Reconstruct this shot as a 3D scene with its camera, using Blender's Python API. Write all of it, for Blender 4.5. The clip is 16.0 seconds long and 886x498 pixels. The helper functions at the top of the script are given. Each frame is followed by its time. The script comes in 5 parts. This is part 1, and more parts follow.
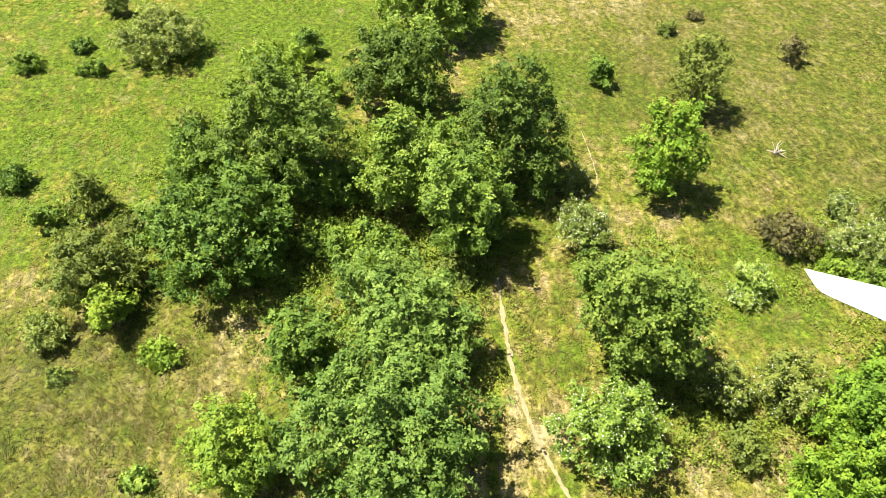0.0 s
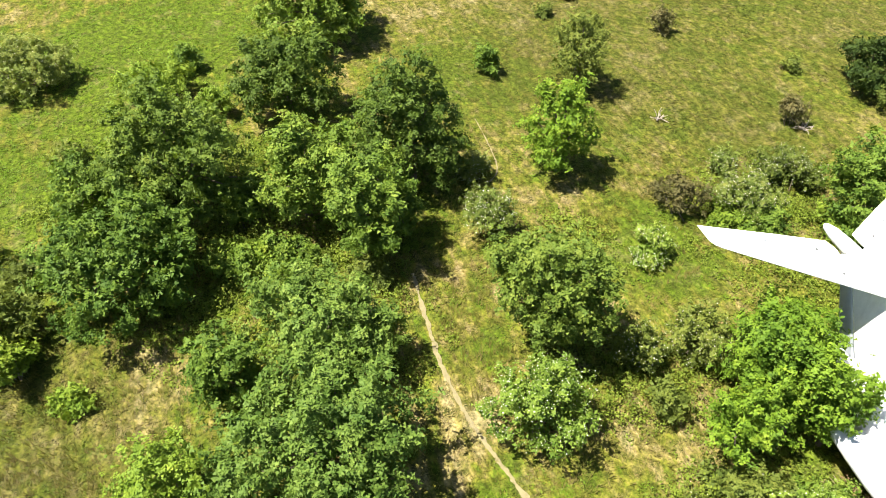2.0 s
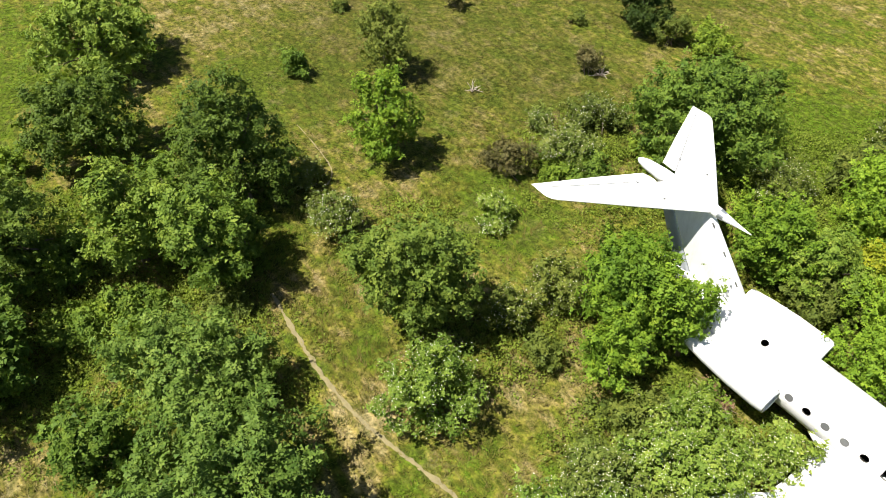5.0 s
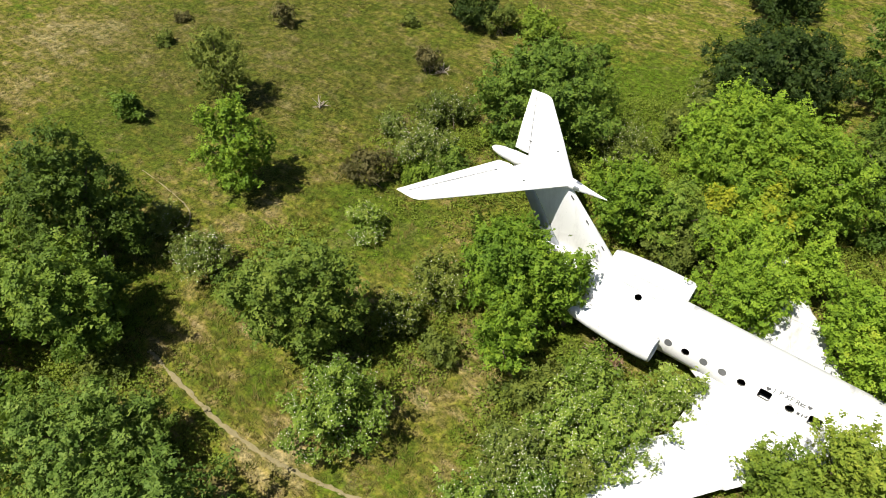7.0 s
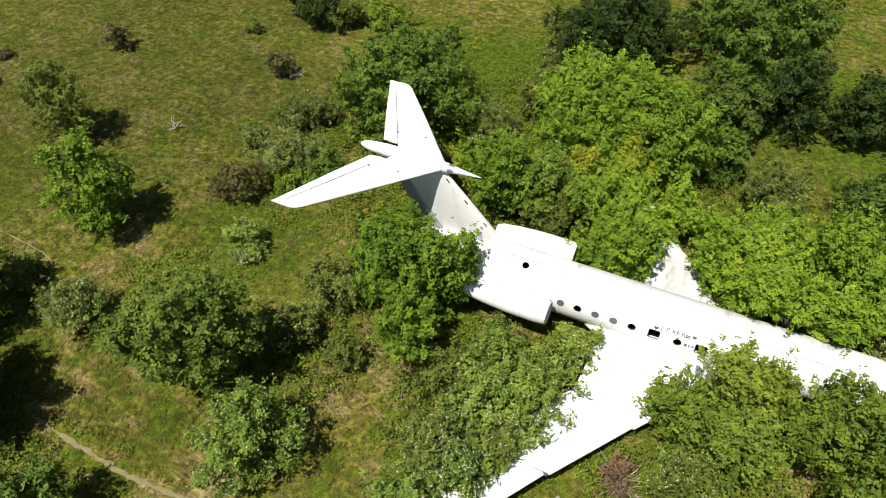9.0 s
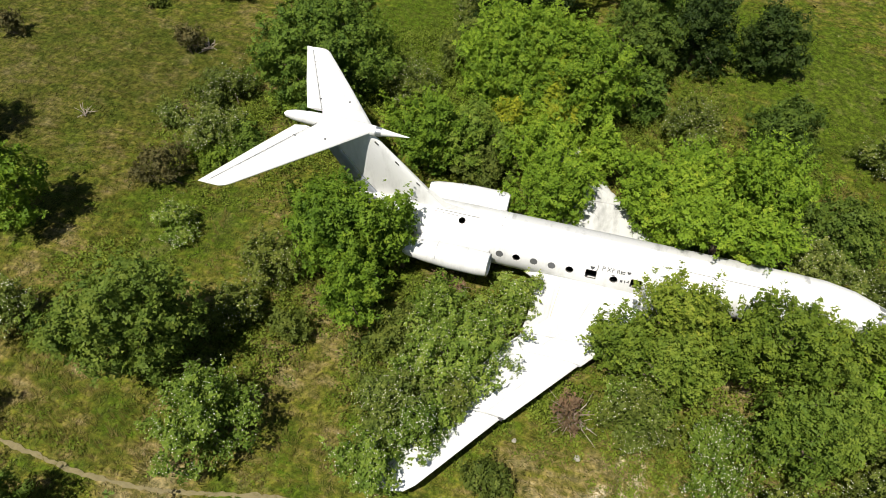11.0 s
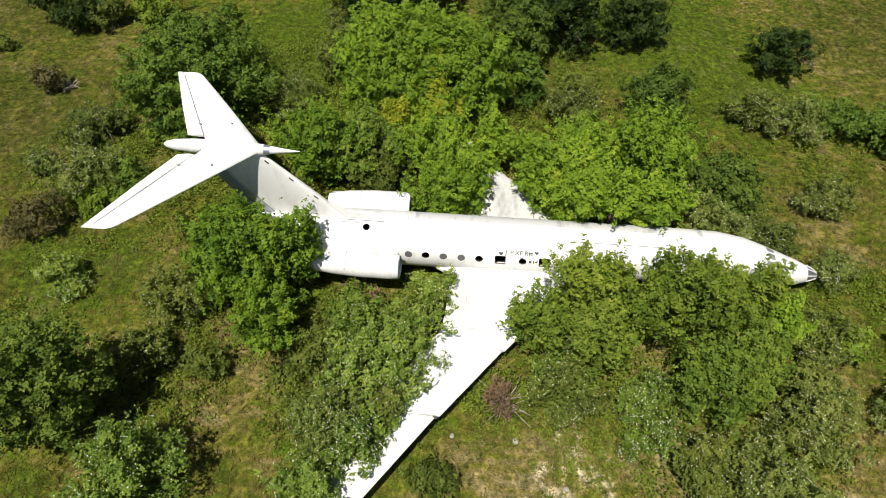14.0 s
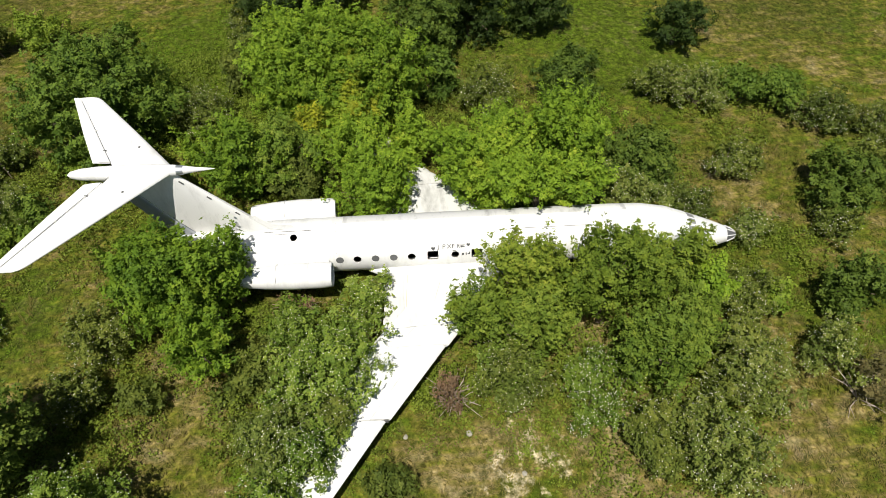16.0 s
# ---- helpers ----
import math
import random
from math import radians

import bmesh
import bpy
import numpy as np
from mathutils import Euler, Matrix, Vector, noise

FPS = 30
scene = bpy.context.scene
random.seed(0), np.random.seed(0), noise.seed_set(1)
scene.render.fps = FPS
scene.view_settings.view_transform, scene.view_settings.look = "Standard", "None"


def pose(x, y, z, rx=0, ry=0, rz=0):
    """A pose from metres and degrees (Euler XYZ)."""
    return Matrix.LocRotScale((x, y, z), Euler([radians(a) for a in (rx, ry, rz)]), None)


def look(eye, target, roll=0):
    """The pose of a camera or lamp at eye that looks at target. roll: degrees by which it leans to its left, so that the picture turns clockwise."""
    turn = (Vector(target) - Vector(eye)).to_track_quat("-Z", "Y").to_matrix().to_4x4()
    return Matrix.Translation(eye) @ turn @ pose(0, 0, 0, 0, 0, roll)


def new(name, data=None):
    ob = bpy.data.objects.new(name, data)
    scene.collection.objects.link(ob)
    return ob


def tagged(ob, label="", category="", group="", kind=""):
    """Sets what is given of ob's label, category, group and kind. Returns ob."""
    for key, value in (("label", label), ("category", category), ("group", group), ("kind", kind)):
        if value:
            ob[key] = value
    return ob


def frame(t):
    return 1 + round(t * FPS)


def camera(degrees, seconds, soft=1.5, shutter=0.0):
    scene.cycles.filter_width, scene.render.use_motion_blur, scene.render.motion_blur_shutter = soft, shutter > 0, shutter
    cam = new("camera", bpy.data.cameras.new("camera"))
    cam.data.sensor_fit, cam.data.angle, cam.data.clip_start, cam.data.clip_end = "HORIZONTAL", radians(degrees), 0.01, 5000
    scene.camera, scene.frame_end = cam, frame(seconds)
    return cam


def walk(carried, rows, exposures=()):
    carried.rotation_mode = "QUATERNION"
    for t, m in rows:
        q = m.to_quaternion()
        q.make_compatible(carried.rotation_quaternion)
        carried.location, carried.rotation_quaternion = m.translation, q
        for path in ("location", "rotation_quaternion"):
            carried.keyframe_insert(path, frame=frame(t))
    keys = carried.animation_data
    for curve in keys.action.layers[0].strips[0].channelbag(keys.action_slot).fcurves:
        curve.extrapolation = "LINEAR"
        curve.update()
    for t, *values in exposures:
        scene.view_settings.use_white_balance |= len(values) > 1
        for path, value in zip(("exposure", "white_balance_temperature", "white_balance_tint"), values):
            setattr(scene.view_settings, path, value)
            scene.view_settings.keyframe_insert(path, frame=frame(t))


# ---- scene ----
cam = camera(65.17, 16.0, soft=0.35)
PATH = [
    (0, (-1.868, -23.484, 30.798), (-8.627, -22.298, 23.524), 0.00),
    (0.5, (-1.853, -23.476, 30.824), (-8.534, -21.979, 23.535), 0.00),
    (1, (-1.836, -23.467, 30.860), (-8.430, -21.668, 23.560), 0.00),
    (1.5, (-1.817, -23.458, 30.905), (-8.312, -21.369, 23.594), 0.00),
    (2, (-1.798, -23.452, 30.953), (-8.189, -21.069, 23.641), 0.00),
    (2.5, (-1.782, -23.450, 30.996), (-8.057, -20.775, 23.684), 0.00),
    (3, (-1.774, -23.451, 31.031), (-7.901, -20.480, 23.708), 0.00),
    (3.2, (-1.774, -23.452, 31.043), (-7.851, -20.374, 23.722), 0.00),
    (5.3, (-1.916, -23.509, 31.153), (-7.038, -19.104, 23.779), -0.30),
    (5.5, (-1.918, -23.512, 31.157), (-6.929, -18.953, 23.802), -0.30),
    (6, (-1.915, -23.516, 31.172), (-6.627, -18.634, 23.826), -0.28),
    (6.5, (-1.904, -23.518, 31.195), (-6.312, -18.341, 23.862), -0.27),
    (7, (-1.891, -23.519, 31.229), (-5.963, -18.059, 23.906), -0.26),
    (7.5, (-1.880, -23.521, 31.268), (-5.608, -17.805, 23.958), -0.25),
    (8, (-1.873, -23.525, 31.308), (-5.243, -17.595, 23.995), -0.24),
    (8.5, (-1.871, -23.533, 31.342), (-4.851, -17.431, 24.001), -0.23),
    (9, (-1.870, -23.546, 31.371), (-4.496, -17.358, 23.968), -0.22),
    (11.3, (-1.798, -23.764, 31.527), (-3.323, -17.675, 23.743), -0.02),
    (11.5, (-1.798, -23.770, 31.526), (-3.244, -17.665, 23.739), 0.00),
    (12, (-1.802, -23.780, 31.519), (-3.040, -17.610, 23.748), 0.07),
    (12.5, (-1.805, -23.784, 31.505), (-2.838, -17.565, 23.742), 0.15),
    (13, (-1.806, -23.774, 31.484), (-2.612, -17.511, 23.730), 0.22),
    (13.5, (-1.805, -23.748, 31.454), (-2.382, -17.451, 23.707), 0.23),
    (14, (-1.803, -23.705, 31.415), (-2.153, -17.383, 23.674), 0.25),
    (14.5, (-1.800, -23.655, 31.370), (-1.911, -17.323, 23.630), 0.30),
    (15, (-1.797, -23.608, 31.325), (-1.653, -17.286, 23.578), 0.36),
    (15.5, (-1.795, -23.570, 31.286), (-1.403, -17.261, 23.537), 0.39),
    (16, (-1.794, -23.543, 31.255), (-1.164, -17.266, 23.495), 0.42),
]
walk(cam, [(t, look(eye, target, roll)) for t, eye, target, roll in PATH],
     exposures=((0.0, 2.0), (3.0, 1.58), (5.5, 1.12), (9.0, 0.58), (12.5, 0.36), (16.0, 0.38)))

# ---- world, sun and exposure ----
SUN_EL, SUN_TO = radians(65.5), Vector((-0.35, -0.937))
world = bpy.data.worlds.new("sky")
world.use_nodes = True
scene.world = world
wn = world.node_tree.nodes
sky = wn.new("ShaderNodeTexSky")
sky.sky_type, sky.sun_disc = "NISHITA", False
sky.sun_elevation, sky.sun_rotation = SUN_EL, math.atan2(SUN_TO.x, SUN_TO.y)
world.node_tree.links.new(sky.outputs[0], wn["Background"].inputs[0])
wn["Background"].inputs[1].default_value = 0.045
sun = new("sun", bpy.data.lights.new("sun", "SUN"))
sun.data.energy, sun.data.angle, sun.data.color = 4.7, radians(0.5), (1.0, 0.95, 0.84)
flat = SUN_TO.normalized() * math.cos(SUN_EL)
sun.matrix_world = look((flat.x * 90, flat.y * 90, math.sin(SUN_EL) * 90), (0, 0, 0))


# ---- materials ----
def nodes_of(name):
    m = bpy.data.materials.new(name)
    m.use_nodes = True
    return m, m.node_tree.nodes, m.node_tree.links, m.node_tree.nodes["Principled BSDF"]


def ramp(n, stops):
    r = n.new("ShaderNodeValToRGB")
    e = r.color_ramp.elements
    while len(e) < len(stops):
        e.new(0.5)
    for k, (p, c) in zip(e, stops):
        k.position, k.color = p, (*c, 1)
    return r


def noise_tex(n, l, scale, detail=4.0, rough=0.55, vec=None):
    t = n.new("ShaderNodeTexNoise")
    t.inputs["Scale"].default_value, t.inputs["Detail"].default_value, t.inputs["Roughness"].default_value = scale, detail, rough
    if vec is None:
        vec = n.new("ShaderNodeNewGeometry").outputs["Position"]
    l.new(vec, t.inputs["Vector"])
    return t.outputs["Fac"]


def calc(n, l, op, a, b, clamp=False):
    m = n.new("ShaderNodeMath")
    m.operation, m.use_clamp = op, clamp
    for s, v in zip(m.inputs, (a, b)):
        if isinstance(v, (int, float)):
            s.default_value = v
        else:
            l.new(v, s)
    return m.outputs[0]


def mixed(n, l, fac, a, b, blend="MIX"):
    m = n.new("ShaderNodeMix")
    m.data_type, m.blend_type = "RGBA", blend
    for s, v in zip((m.inputs[0], m.inputs[6], m.inputs[7]), (fac, a, b)):
        if isinstance(v, (int, float)):
            s.default_value = v
        elif isinstance(v, tuple):
            s.default_value = (*v, 1)
        else:
            l.new(v, s)
    return m.outputs[2]


def bumped(n, l, bsdf, height, strength=0.3, dist=0.02):
    b = n.new("ShaderNodeBump")
    b.inputs["Strength"].default_value, b.inputs["Distance"].default_value = strength, dist
    l.new(height, b.inputs["Height"])
    l.new(b.outputs[0], bsdf.inputs["Normal"])


def blob(n, l, x, y, r, soft=0.5):
    """1 within r metres of (x, y) on the plan, fading to 0."""
    g = n.new("ShaderNodeNewGeometry").outputs["Position"]
    d = n.new("ShaderNodeVectorMath")
    d.operation = "DISTANCE"
    flat_v = n.new("ShaderNodeVectorMath")
    flat_v.operation = "MULTIPLY"
    l.new(g, flat_v.inputs[0])
    flat_v.inputs[1].default_value = (1, 1, 0)
    l.new(flat_v.outputs[0], d.inputs[0])
    d.inputs[1].default_value = (x, y, 0)
    m = n.new("ShaderNodeMapRange")
    m.interpolation_type = "SMOOTHSTEP"
    l.new(d.outputs["Value"], m.inputs[0])
    m.inputs[1].default_value, m.inputs[2].default_value = r * (1 + soft), r * (1 - soft)
    return m.outputs[0]


# where the meadow is dry straw, where it is fresh green, where the soil lies bare
DRY = ((-12.5, -7.5, 3.2), (-14.5, -10.5, 2.5), (3.4, -12.2, 3.2), (8.0, -10.5, 2.5), (-23.9, -31.1, 3.2), (-58.4, -0.6, 8), (-20.3, -4.7, 2.4), (17.5, 17.0, 2.2), (-2.0, -11.5, 2.5),
       (9.5, -13.5, 4), (24.5, 22.0, 2.5), (7.3, -5.4, 1.3), (-18.2, -17.3, 2.6), (17.6, 3.5, 3))
# short olive turf, darkened further in colour to mimic a cloud's shadow
OLIVE_SHADE = ((-45.5, 7.6, 15), (-33.8, 11.7, 8), (-51.9, 21.9, 12), (-40, 30, 12), (30, 26, 6), (-22, -39, 8))
FRESH = ((-14.0, 20.0, 7), (-15.5, 18.0, 6), (10.0, 24.0, 6), (16.5, 17.0, 5), (18.5, -2.0, 3), (-47.6, -43.0, 14), (-59.1, -25.9, 10), (-43.4, -5.7, 5), (-13.0, 20.9, 6), (-19.9, 15.8, 5), (-23.3, -2.7, 4), (14.0, 23.9, 8))


def dryness(n, l):
    """0 for fresh green, 1 for straw."""
    base = calc(n, l, "ADD", calc(n, l, "MULTIPLY", noise_tex(n, l, 0.16, 3), 1.5), -0.34)
    fine = calc(n, l, "MULTIPLY", calc(n, l, "SUBTRACT", noise_tex(n, l, 0.8, 4, 0.6), 0.5), 1.7)
    turn = n.new("ShaderNodeMapping")
    l.new(n.new("ShaderNodeNewGeometry").outputs["Position"], turn.inputs[0])
    turn.inputs["Rotation"].default_value = (0, 0, 0.7)
    turn.inputs["Scale"].default_value = (0.55, 2.6, 1)
    streak = calc(n, l, "MULTIPLY", calc(n, l, "SUBTRACT", noise_tex(n, l, 1.0, 4, 0.6, turn.outputs[0]), 0.5), 1.5)
    fine = calc(n, l, "ADD", fine, streak)
    out = calc(n, l, "ADD", base, fine)
    lush = calc(n, l, "MULTIPLY", calc(n, l, "SUBTRACT", noise_tex(n, l, 0.42, 3, 0.5), 0.53), 6.0, True)
    out = calc(n, l, "SUBTRACT", out, calc(n, l, "MULTIPLY", lush, 0.42))
    for x, y, r in DRY:
        out = calc(n, l, "ADD", out, calc(n, l, "MULTIPLY", blob(n, l, x, y, r, 0.6), 0.22))
    for x, y, r in FRESH:
        out = calc(n, l, "SUBTRACT", out, calc(n, l, "MULTIPLY", blob(n, l, x, y, r, 0.6), 0.4))
    return calc(n, l, "ADD", out, 0.0, True)


def turf_tone(n, l, colour):
    """The meadow's colour, duller over short olive turf, with a cloud's shadow mimicked in the same tone."""
    f = 0.0
    for x, y, r in OLIVE_SHADE:
        f = calc(n, l, "MAXIMUM", f, blob(n, l, x, y, r, 0.7))
    return mixed(n, l, calc(n, l, "MULTIPLY", f, 0.62), colour, (0.06, 0.063, 0.013))


def ground_mat():
    m, n, l, b = nodes_of("meadow_soil")
    col = ramp(n, [(0.0, (0.078, 0.115, 0.01)), (0.4, (0.135, 0.134, 0.02)), (0.72, (0.21, 0.168, 0.058)), (1.0, (0.29, 0.238, 0.115))])
    l.new(dryness(n, l), col.inputs[0])
    spots = calc(n, l, "MULTIPLY", calc(n, l, "SUBTRACT", noise_tex(n, l, 1.9, 6, 0.7), 0.33), 4.0, True)
    c = mixed(n, l, spots, (0.05, 0.06, 0.011), turf_tone(n, l, col.outputs[0]))
    brown = calc(n, l, "MULTIPLY", calc(n, l, "SUBTRACT", noise_tex(n, l, 0.55, 5, 0.7), 0.55), 4.0, True)
    c = mixed(n, l, calc(n, l, "MULTIPLY", brown, 0.7), c, (0.19, 0.145, 0.075))
    bare = 0.0
    for x, y, r in ((3.6, -11.0, 1.45), (2.7, -12.9, 1.4), (4.3, -11.8, 1.0), (2.1, -11.9, 0.90), (7.8, -10.2, 0.68), (9.0, -11.1, 0.75)):
        bare = calc(n, l, "MAXIMUM", bare, blob(n, l, x, y, r, 0.7))
    edge = calc(n, l, "MULTIPLY", calc(n, l, "ADD", bare, calc(n, l, "MULTIPLY", calc(n, l, "SUBTRACT", noise_tex(n, l, 1.3, 6, 0.75), 0.66), 5.2)), 1.2, True)
    c = mixed(n, l, edge, c, (0.42, 0.365, 0.25))
    # tussocks and single stalks: fine light and dark grain
    grain = calc(n, l, "ADD", calc(n, l, "MULTIPLY", noise_tex(n, l, 7.0, 5, 0.7), 1.5), calc(n, l, "MULTIPLY", noise_tex(n, l, 2.6, 3, 0.6), 1.3))
    level = ramp(n, [(0.0, (0.3, 0.34, 0.3)), (0.42, (0.62, 0.64, 0.6)), (0.6, (1.0, 1.0, 1.0)), (1.0, (1.75, 1.65, 1.6))])
    l.new(calc(n, l, "SUBTRACT", grain, 0.85, True), level.inputs[0])
    c = mixed(n, l, 1.0, c, level.outputs[0], "MULTIPLY")
    l.new(c, b.inputs["Base Color"])
    b.inputs["Roughness"].default_value, b.inputs["Specular IOR Level"].default_value = 1.0, 0.05
    bumped(n, l, b, noise_tex(n, l, 6.0, 6, 0.65), 0.5, 0.08)
    return m


def leafy(name, colours, through_light=0.3, rough=0.6, gloss=0.16, dry=False):
    """Leaves: each one takes its own tone of the ramp; light passes through the blade."""
    m, n, l, b = nodes_of(name)
    g = n.new("ShaderNodeNewGeometry")
    own = n.new("ShaderNodeObjectInfo").outputs["Random"]
    pick = calc(n, l, "ADD", calc(n, l, "MULTIPLY", g.outputs["Random Per Island"], 0.2),
                calc(n, l, "MULTIPLY", calc(n, l, "SUBTRACT", noise_tex(n, l, 3.0, 3, 0.7), 0.24), 1.2))
    pick = calc(n, l, "ADD", pick, calc(n, l, "MULTIPLY", calc(n, l, "SUBTRACT", noise_tex(n, l, 0.95, 2, 0.5), 0.5), 1.1))
    pick = calc(n, l, "ADD", pick, calc(n, l, "MULTIPLY", calc(n, l, "SUBTRACT", own, 0.5), 0.35))
    if dry:
        pick = calc(n, l, "ADD", calc(n, l, "MULTIPLY", calc(n, l, "SUBTRACT", g.outputs["Random Per Island"], 0.5), 0.3), dryness(n, l), True)
    col = ramp(n, colours)
    l.new(pick, col.inputs[0])
    c = turf_tone(n, l, col.outputs[0]) if dry else col.outputs[0]
    l.new(c, b.inputs["Base Color"])
    b.inputs["Roughness"].default_value, b.inputs["Specular IOR Level"].default_value = rough, gloss
    t = n.new("ShaderNodeBsdfTranslucent")
    warm = mixed(n, l, 1.0, c, (1.0, 1.0, 0.5), "MULTIPLY")
    l.new(warm, t.inputs[0])
    x = n.new("ShaderNodeMixShader")
    x.inputs[0].default_value = through_light
    l.new(b.outputs[0], x.inputs[1])
    l.new(t.outputs[0], x.inputs[2])
    l.new(x.outputs[0], n["Material Output"].inputs[0])
    return m


def plain(name, colour, rough=0.6, metal=0.0, vary=0.15, scale=3.0, bump=0.1):
    m, n, l, b = nodes_of(name)
    f = noise_tex(n, l, scale, 5, 0.65)
    dark = tuple(v * (1 - vary) for v in colour)
    light = tuple(min(1, v * (1 + vary)) for v in colour)
    l.new(mixed(n, l, f, dark, light), b.inputs["Base Color"])
    b.inputs["Roughness"].default_value, b.inputs["Metallic"].default_value = rough, metal
    bumped(n, l, b, noise_tex(n, l, scale * 9, 4), bump, 0.01)
    return m


def paint_mat(name, base, grime, amount):
    """Chalky white aircraft paint with run-off stains and lichen specks."""
    m, n, l, b = nodes_of(name)
    tc = n.new("ShaderNodeTexCoord").outputs["Object"]
    mp = n.new("ShaderNodeMapping")
    l.new(tc, mp.inputs[0])
    mp.inputs["Scale"].default_value = (1.6, 0.5, 0.5)
    big = calc(n, l, "MULTIPLY", calc(n, l, "SUBTRACT", noise_tex(n, l, 0.7, 6, 0.7, mp.outputs[0]), 0.5), 2.6 * amount, True)
    speck = calc(n, l, "MULTIPLY", calc(n, l, "SUBTRACT", noise_tex(n, l, 9.0, 4, 0.7, tc), 0.62), 5.0 * amount, True)
    c = mixed(n, l, big, base, grime)
    c = mixed(n, l, calc(n, l, "MULTIPLY", speck, 0.5), c, tuple(v * 0.5 for v in grime))
    l.new(c, b.inputs["Base Color"])
    b.inputs["Roughness"].default_value = 0.5
    bumped(n, l, b, noise_tex(n, l, 1.3, 3, 0.5, tc), 0.15, 0.02)
    return m


MAT_GROUND = ground_mat()
MAT_PATH = plain("trodden_earth", (0.19, 0.16, 0.08), 0.95, 0, 0.5, 5.0, 0.5)
MAT_BARK = plain("bark", (0.13, 0.10, 0.07), 0.9, 0, 0.4, 6.0, 0.6)
MAT_TWIG = plain("dry_twigs", (0.27, 0.20, 0.15), 0.9, 0, 0.35, 5.0, 0.3)
MAT_STONE = plain("pale_stone", (0.3, 0.28, 0.23), 0.9, 0, 0.3, 4.0, 0.5)
MAT_DEADWOOD = plain("bleached_wood", (0.36, 0.3, 0.25), 0.9, 0, 0.3, 5.0, 0.3)
MAT_PAINT = paint_mat("white_paint", (0.74, 0.74, 0.735), (0.45, 0.445, 0.43), 1.0)
MAT_PAINT_WORN = paint_mat("worn_white_paint", (0.6, 0.6, 0.59), (0.27, 0.27, 0.26), 1.4)
MAT_CROWN = paint_mat("greyed_crown_paint", (0.6, 0.6, 0.6), (0.25, 0.25, 0.245), 1.6)
MAT_METAL = plain("bare_aluminium", (0.5, 0.52, 0.55), 0.4, 0.8, 0.2, 4.0, 0.1)
# grey rudder; the tailplane's bluish shade is mixed into its colour
MAT_RUDDER = plain("shaded_rudder_skin", (0.36, 0.385, 0.42), 0.55, 0.3, 0.25, 2.5, 0.1)
MAT_BEIGE = plain("old_sealant", (0.5, 0.44, 0.34), 0.8, 0, 0.2, 6.0, 0.1)
MAT_SEAM = plain("seam_grime", (0.1, 0.1, 0.1), 0.8, 0, 0.3, 6.0, 0.1)
MAT_BLACK = plain("black_rubber", (0.02, 0.02, 0.02), 0.8, 0, 0.3, 6.0, 0.1)
MAT_INTERIOR = plain("cabin_lining", (0.12, 0.115, 0.11), 0.9, 0, 0.3, 2.0, 0.1)
MAT_GLASS_GREY = plain("clouded_pane", (0.11, 0.112, 0.115), 0.5, 0, 0.25, 5.0, 0.05)
MAT_COCKPIT = plain("dusty_glass", (0.22, 0.225, 0.23), 0.4, 0, 0.3, 3.0, 0.05)
MAT_GRAFFITI = plain("black_spray_paint", (0.07, 0.07, 0.075), 0.7, 0, 0.3, 20.0, 0.05)
MAT_BLOSSOM = leafy("white_blossom", [(0.0, (0.62, 0.60, 0.48)), (1.0, (0.85, 0.84, 0.76))], 0.25)
MAT_GRASS = leafy("meadow_grass", [(0.0, (0.1, 0.142, 0.013)), (0.4, (0.176, 0.165, 0.028)), (0.7, (0.27, 0.215, 0.085)), (1.0, (0.35, 0.28, 0.155))], 0.5, 0.6, 0.2, True)
MAT_WEED = leafy("low_weeds", [(0.0, (0.125, 0.21, 0.014)), (0.35, (0.155, 0.19, 0.022)), (0.7, (0.235, 0.2, 0.06)), (1.0, (0.32, 0.25, 0.115))], 0.4, 0.6, 0.15, True)
MAT_BRAMBLE = leafy("bramble_leaves", [(0.0, (0.13, 0.1, 0.035)), (0.2, (0.1, 0.135, 0.017)), (0.55, (0.165, 0.22, 0.025)), (1.0, (0.28, 0.32, 0.048))], 0.3)
MAT_ROUGH = leafy("rough_grass", [(0.0, (0.12, 0.15, 0.02)), (0.4, (0.19, 0.18, 0.04)), (0.7, (0.27, 0.21, 0.09)), (1.0, (0.36, 0.28, 0.15))], 0.45, 0.6, 0.2)
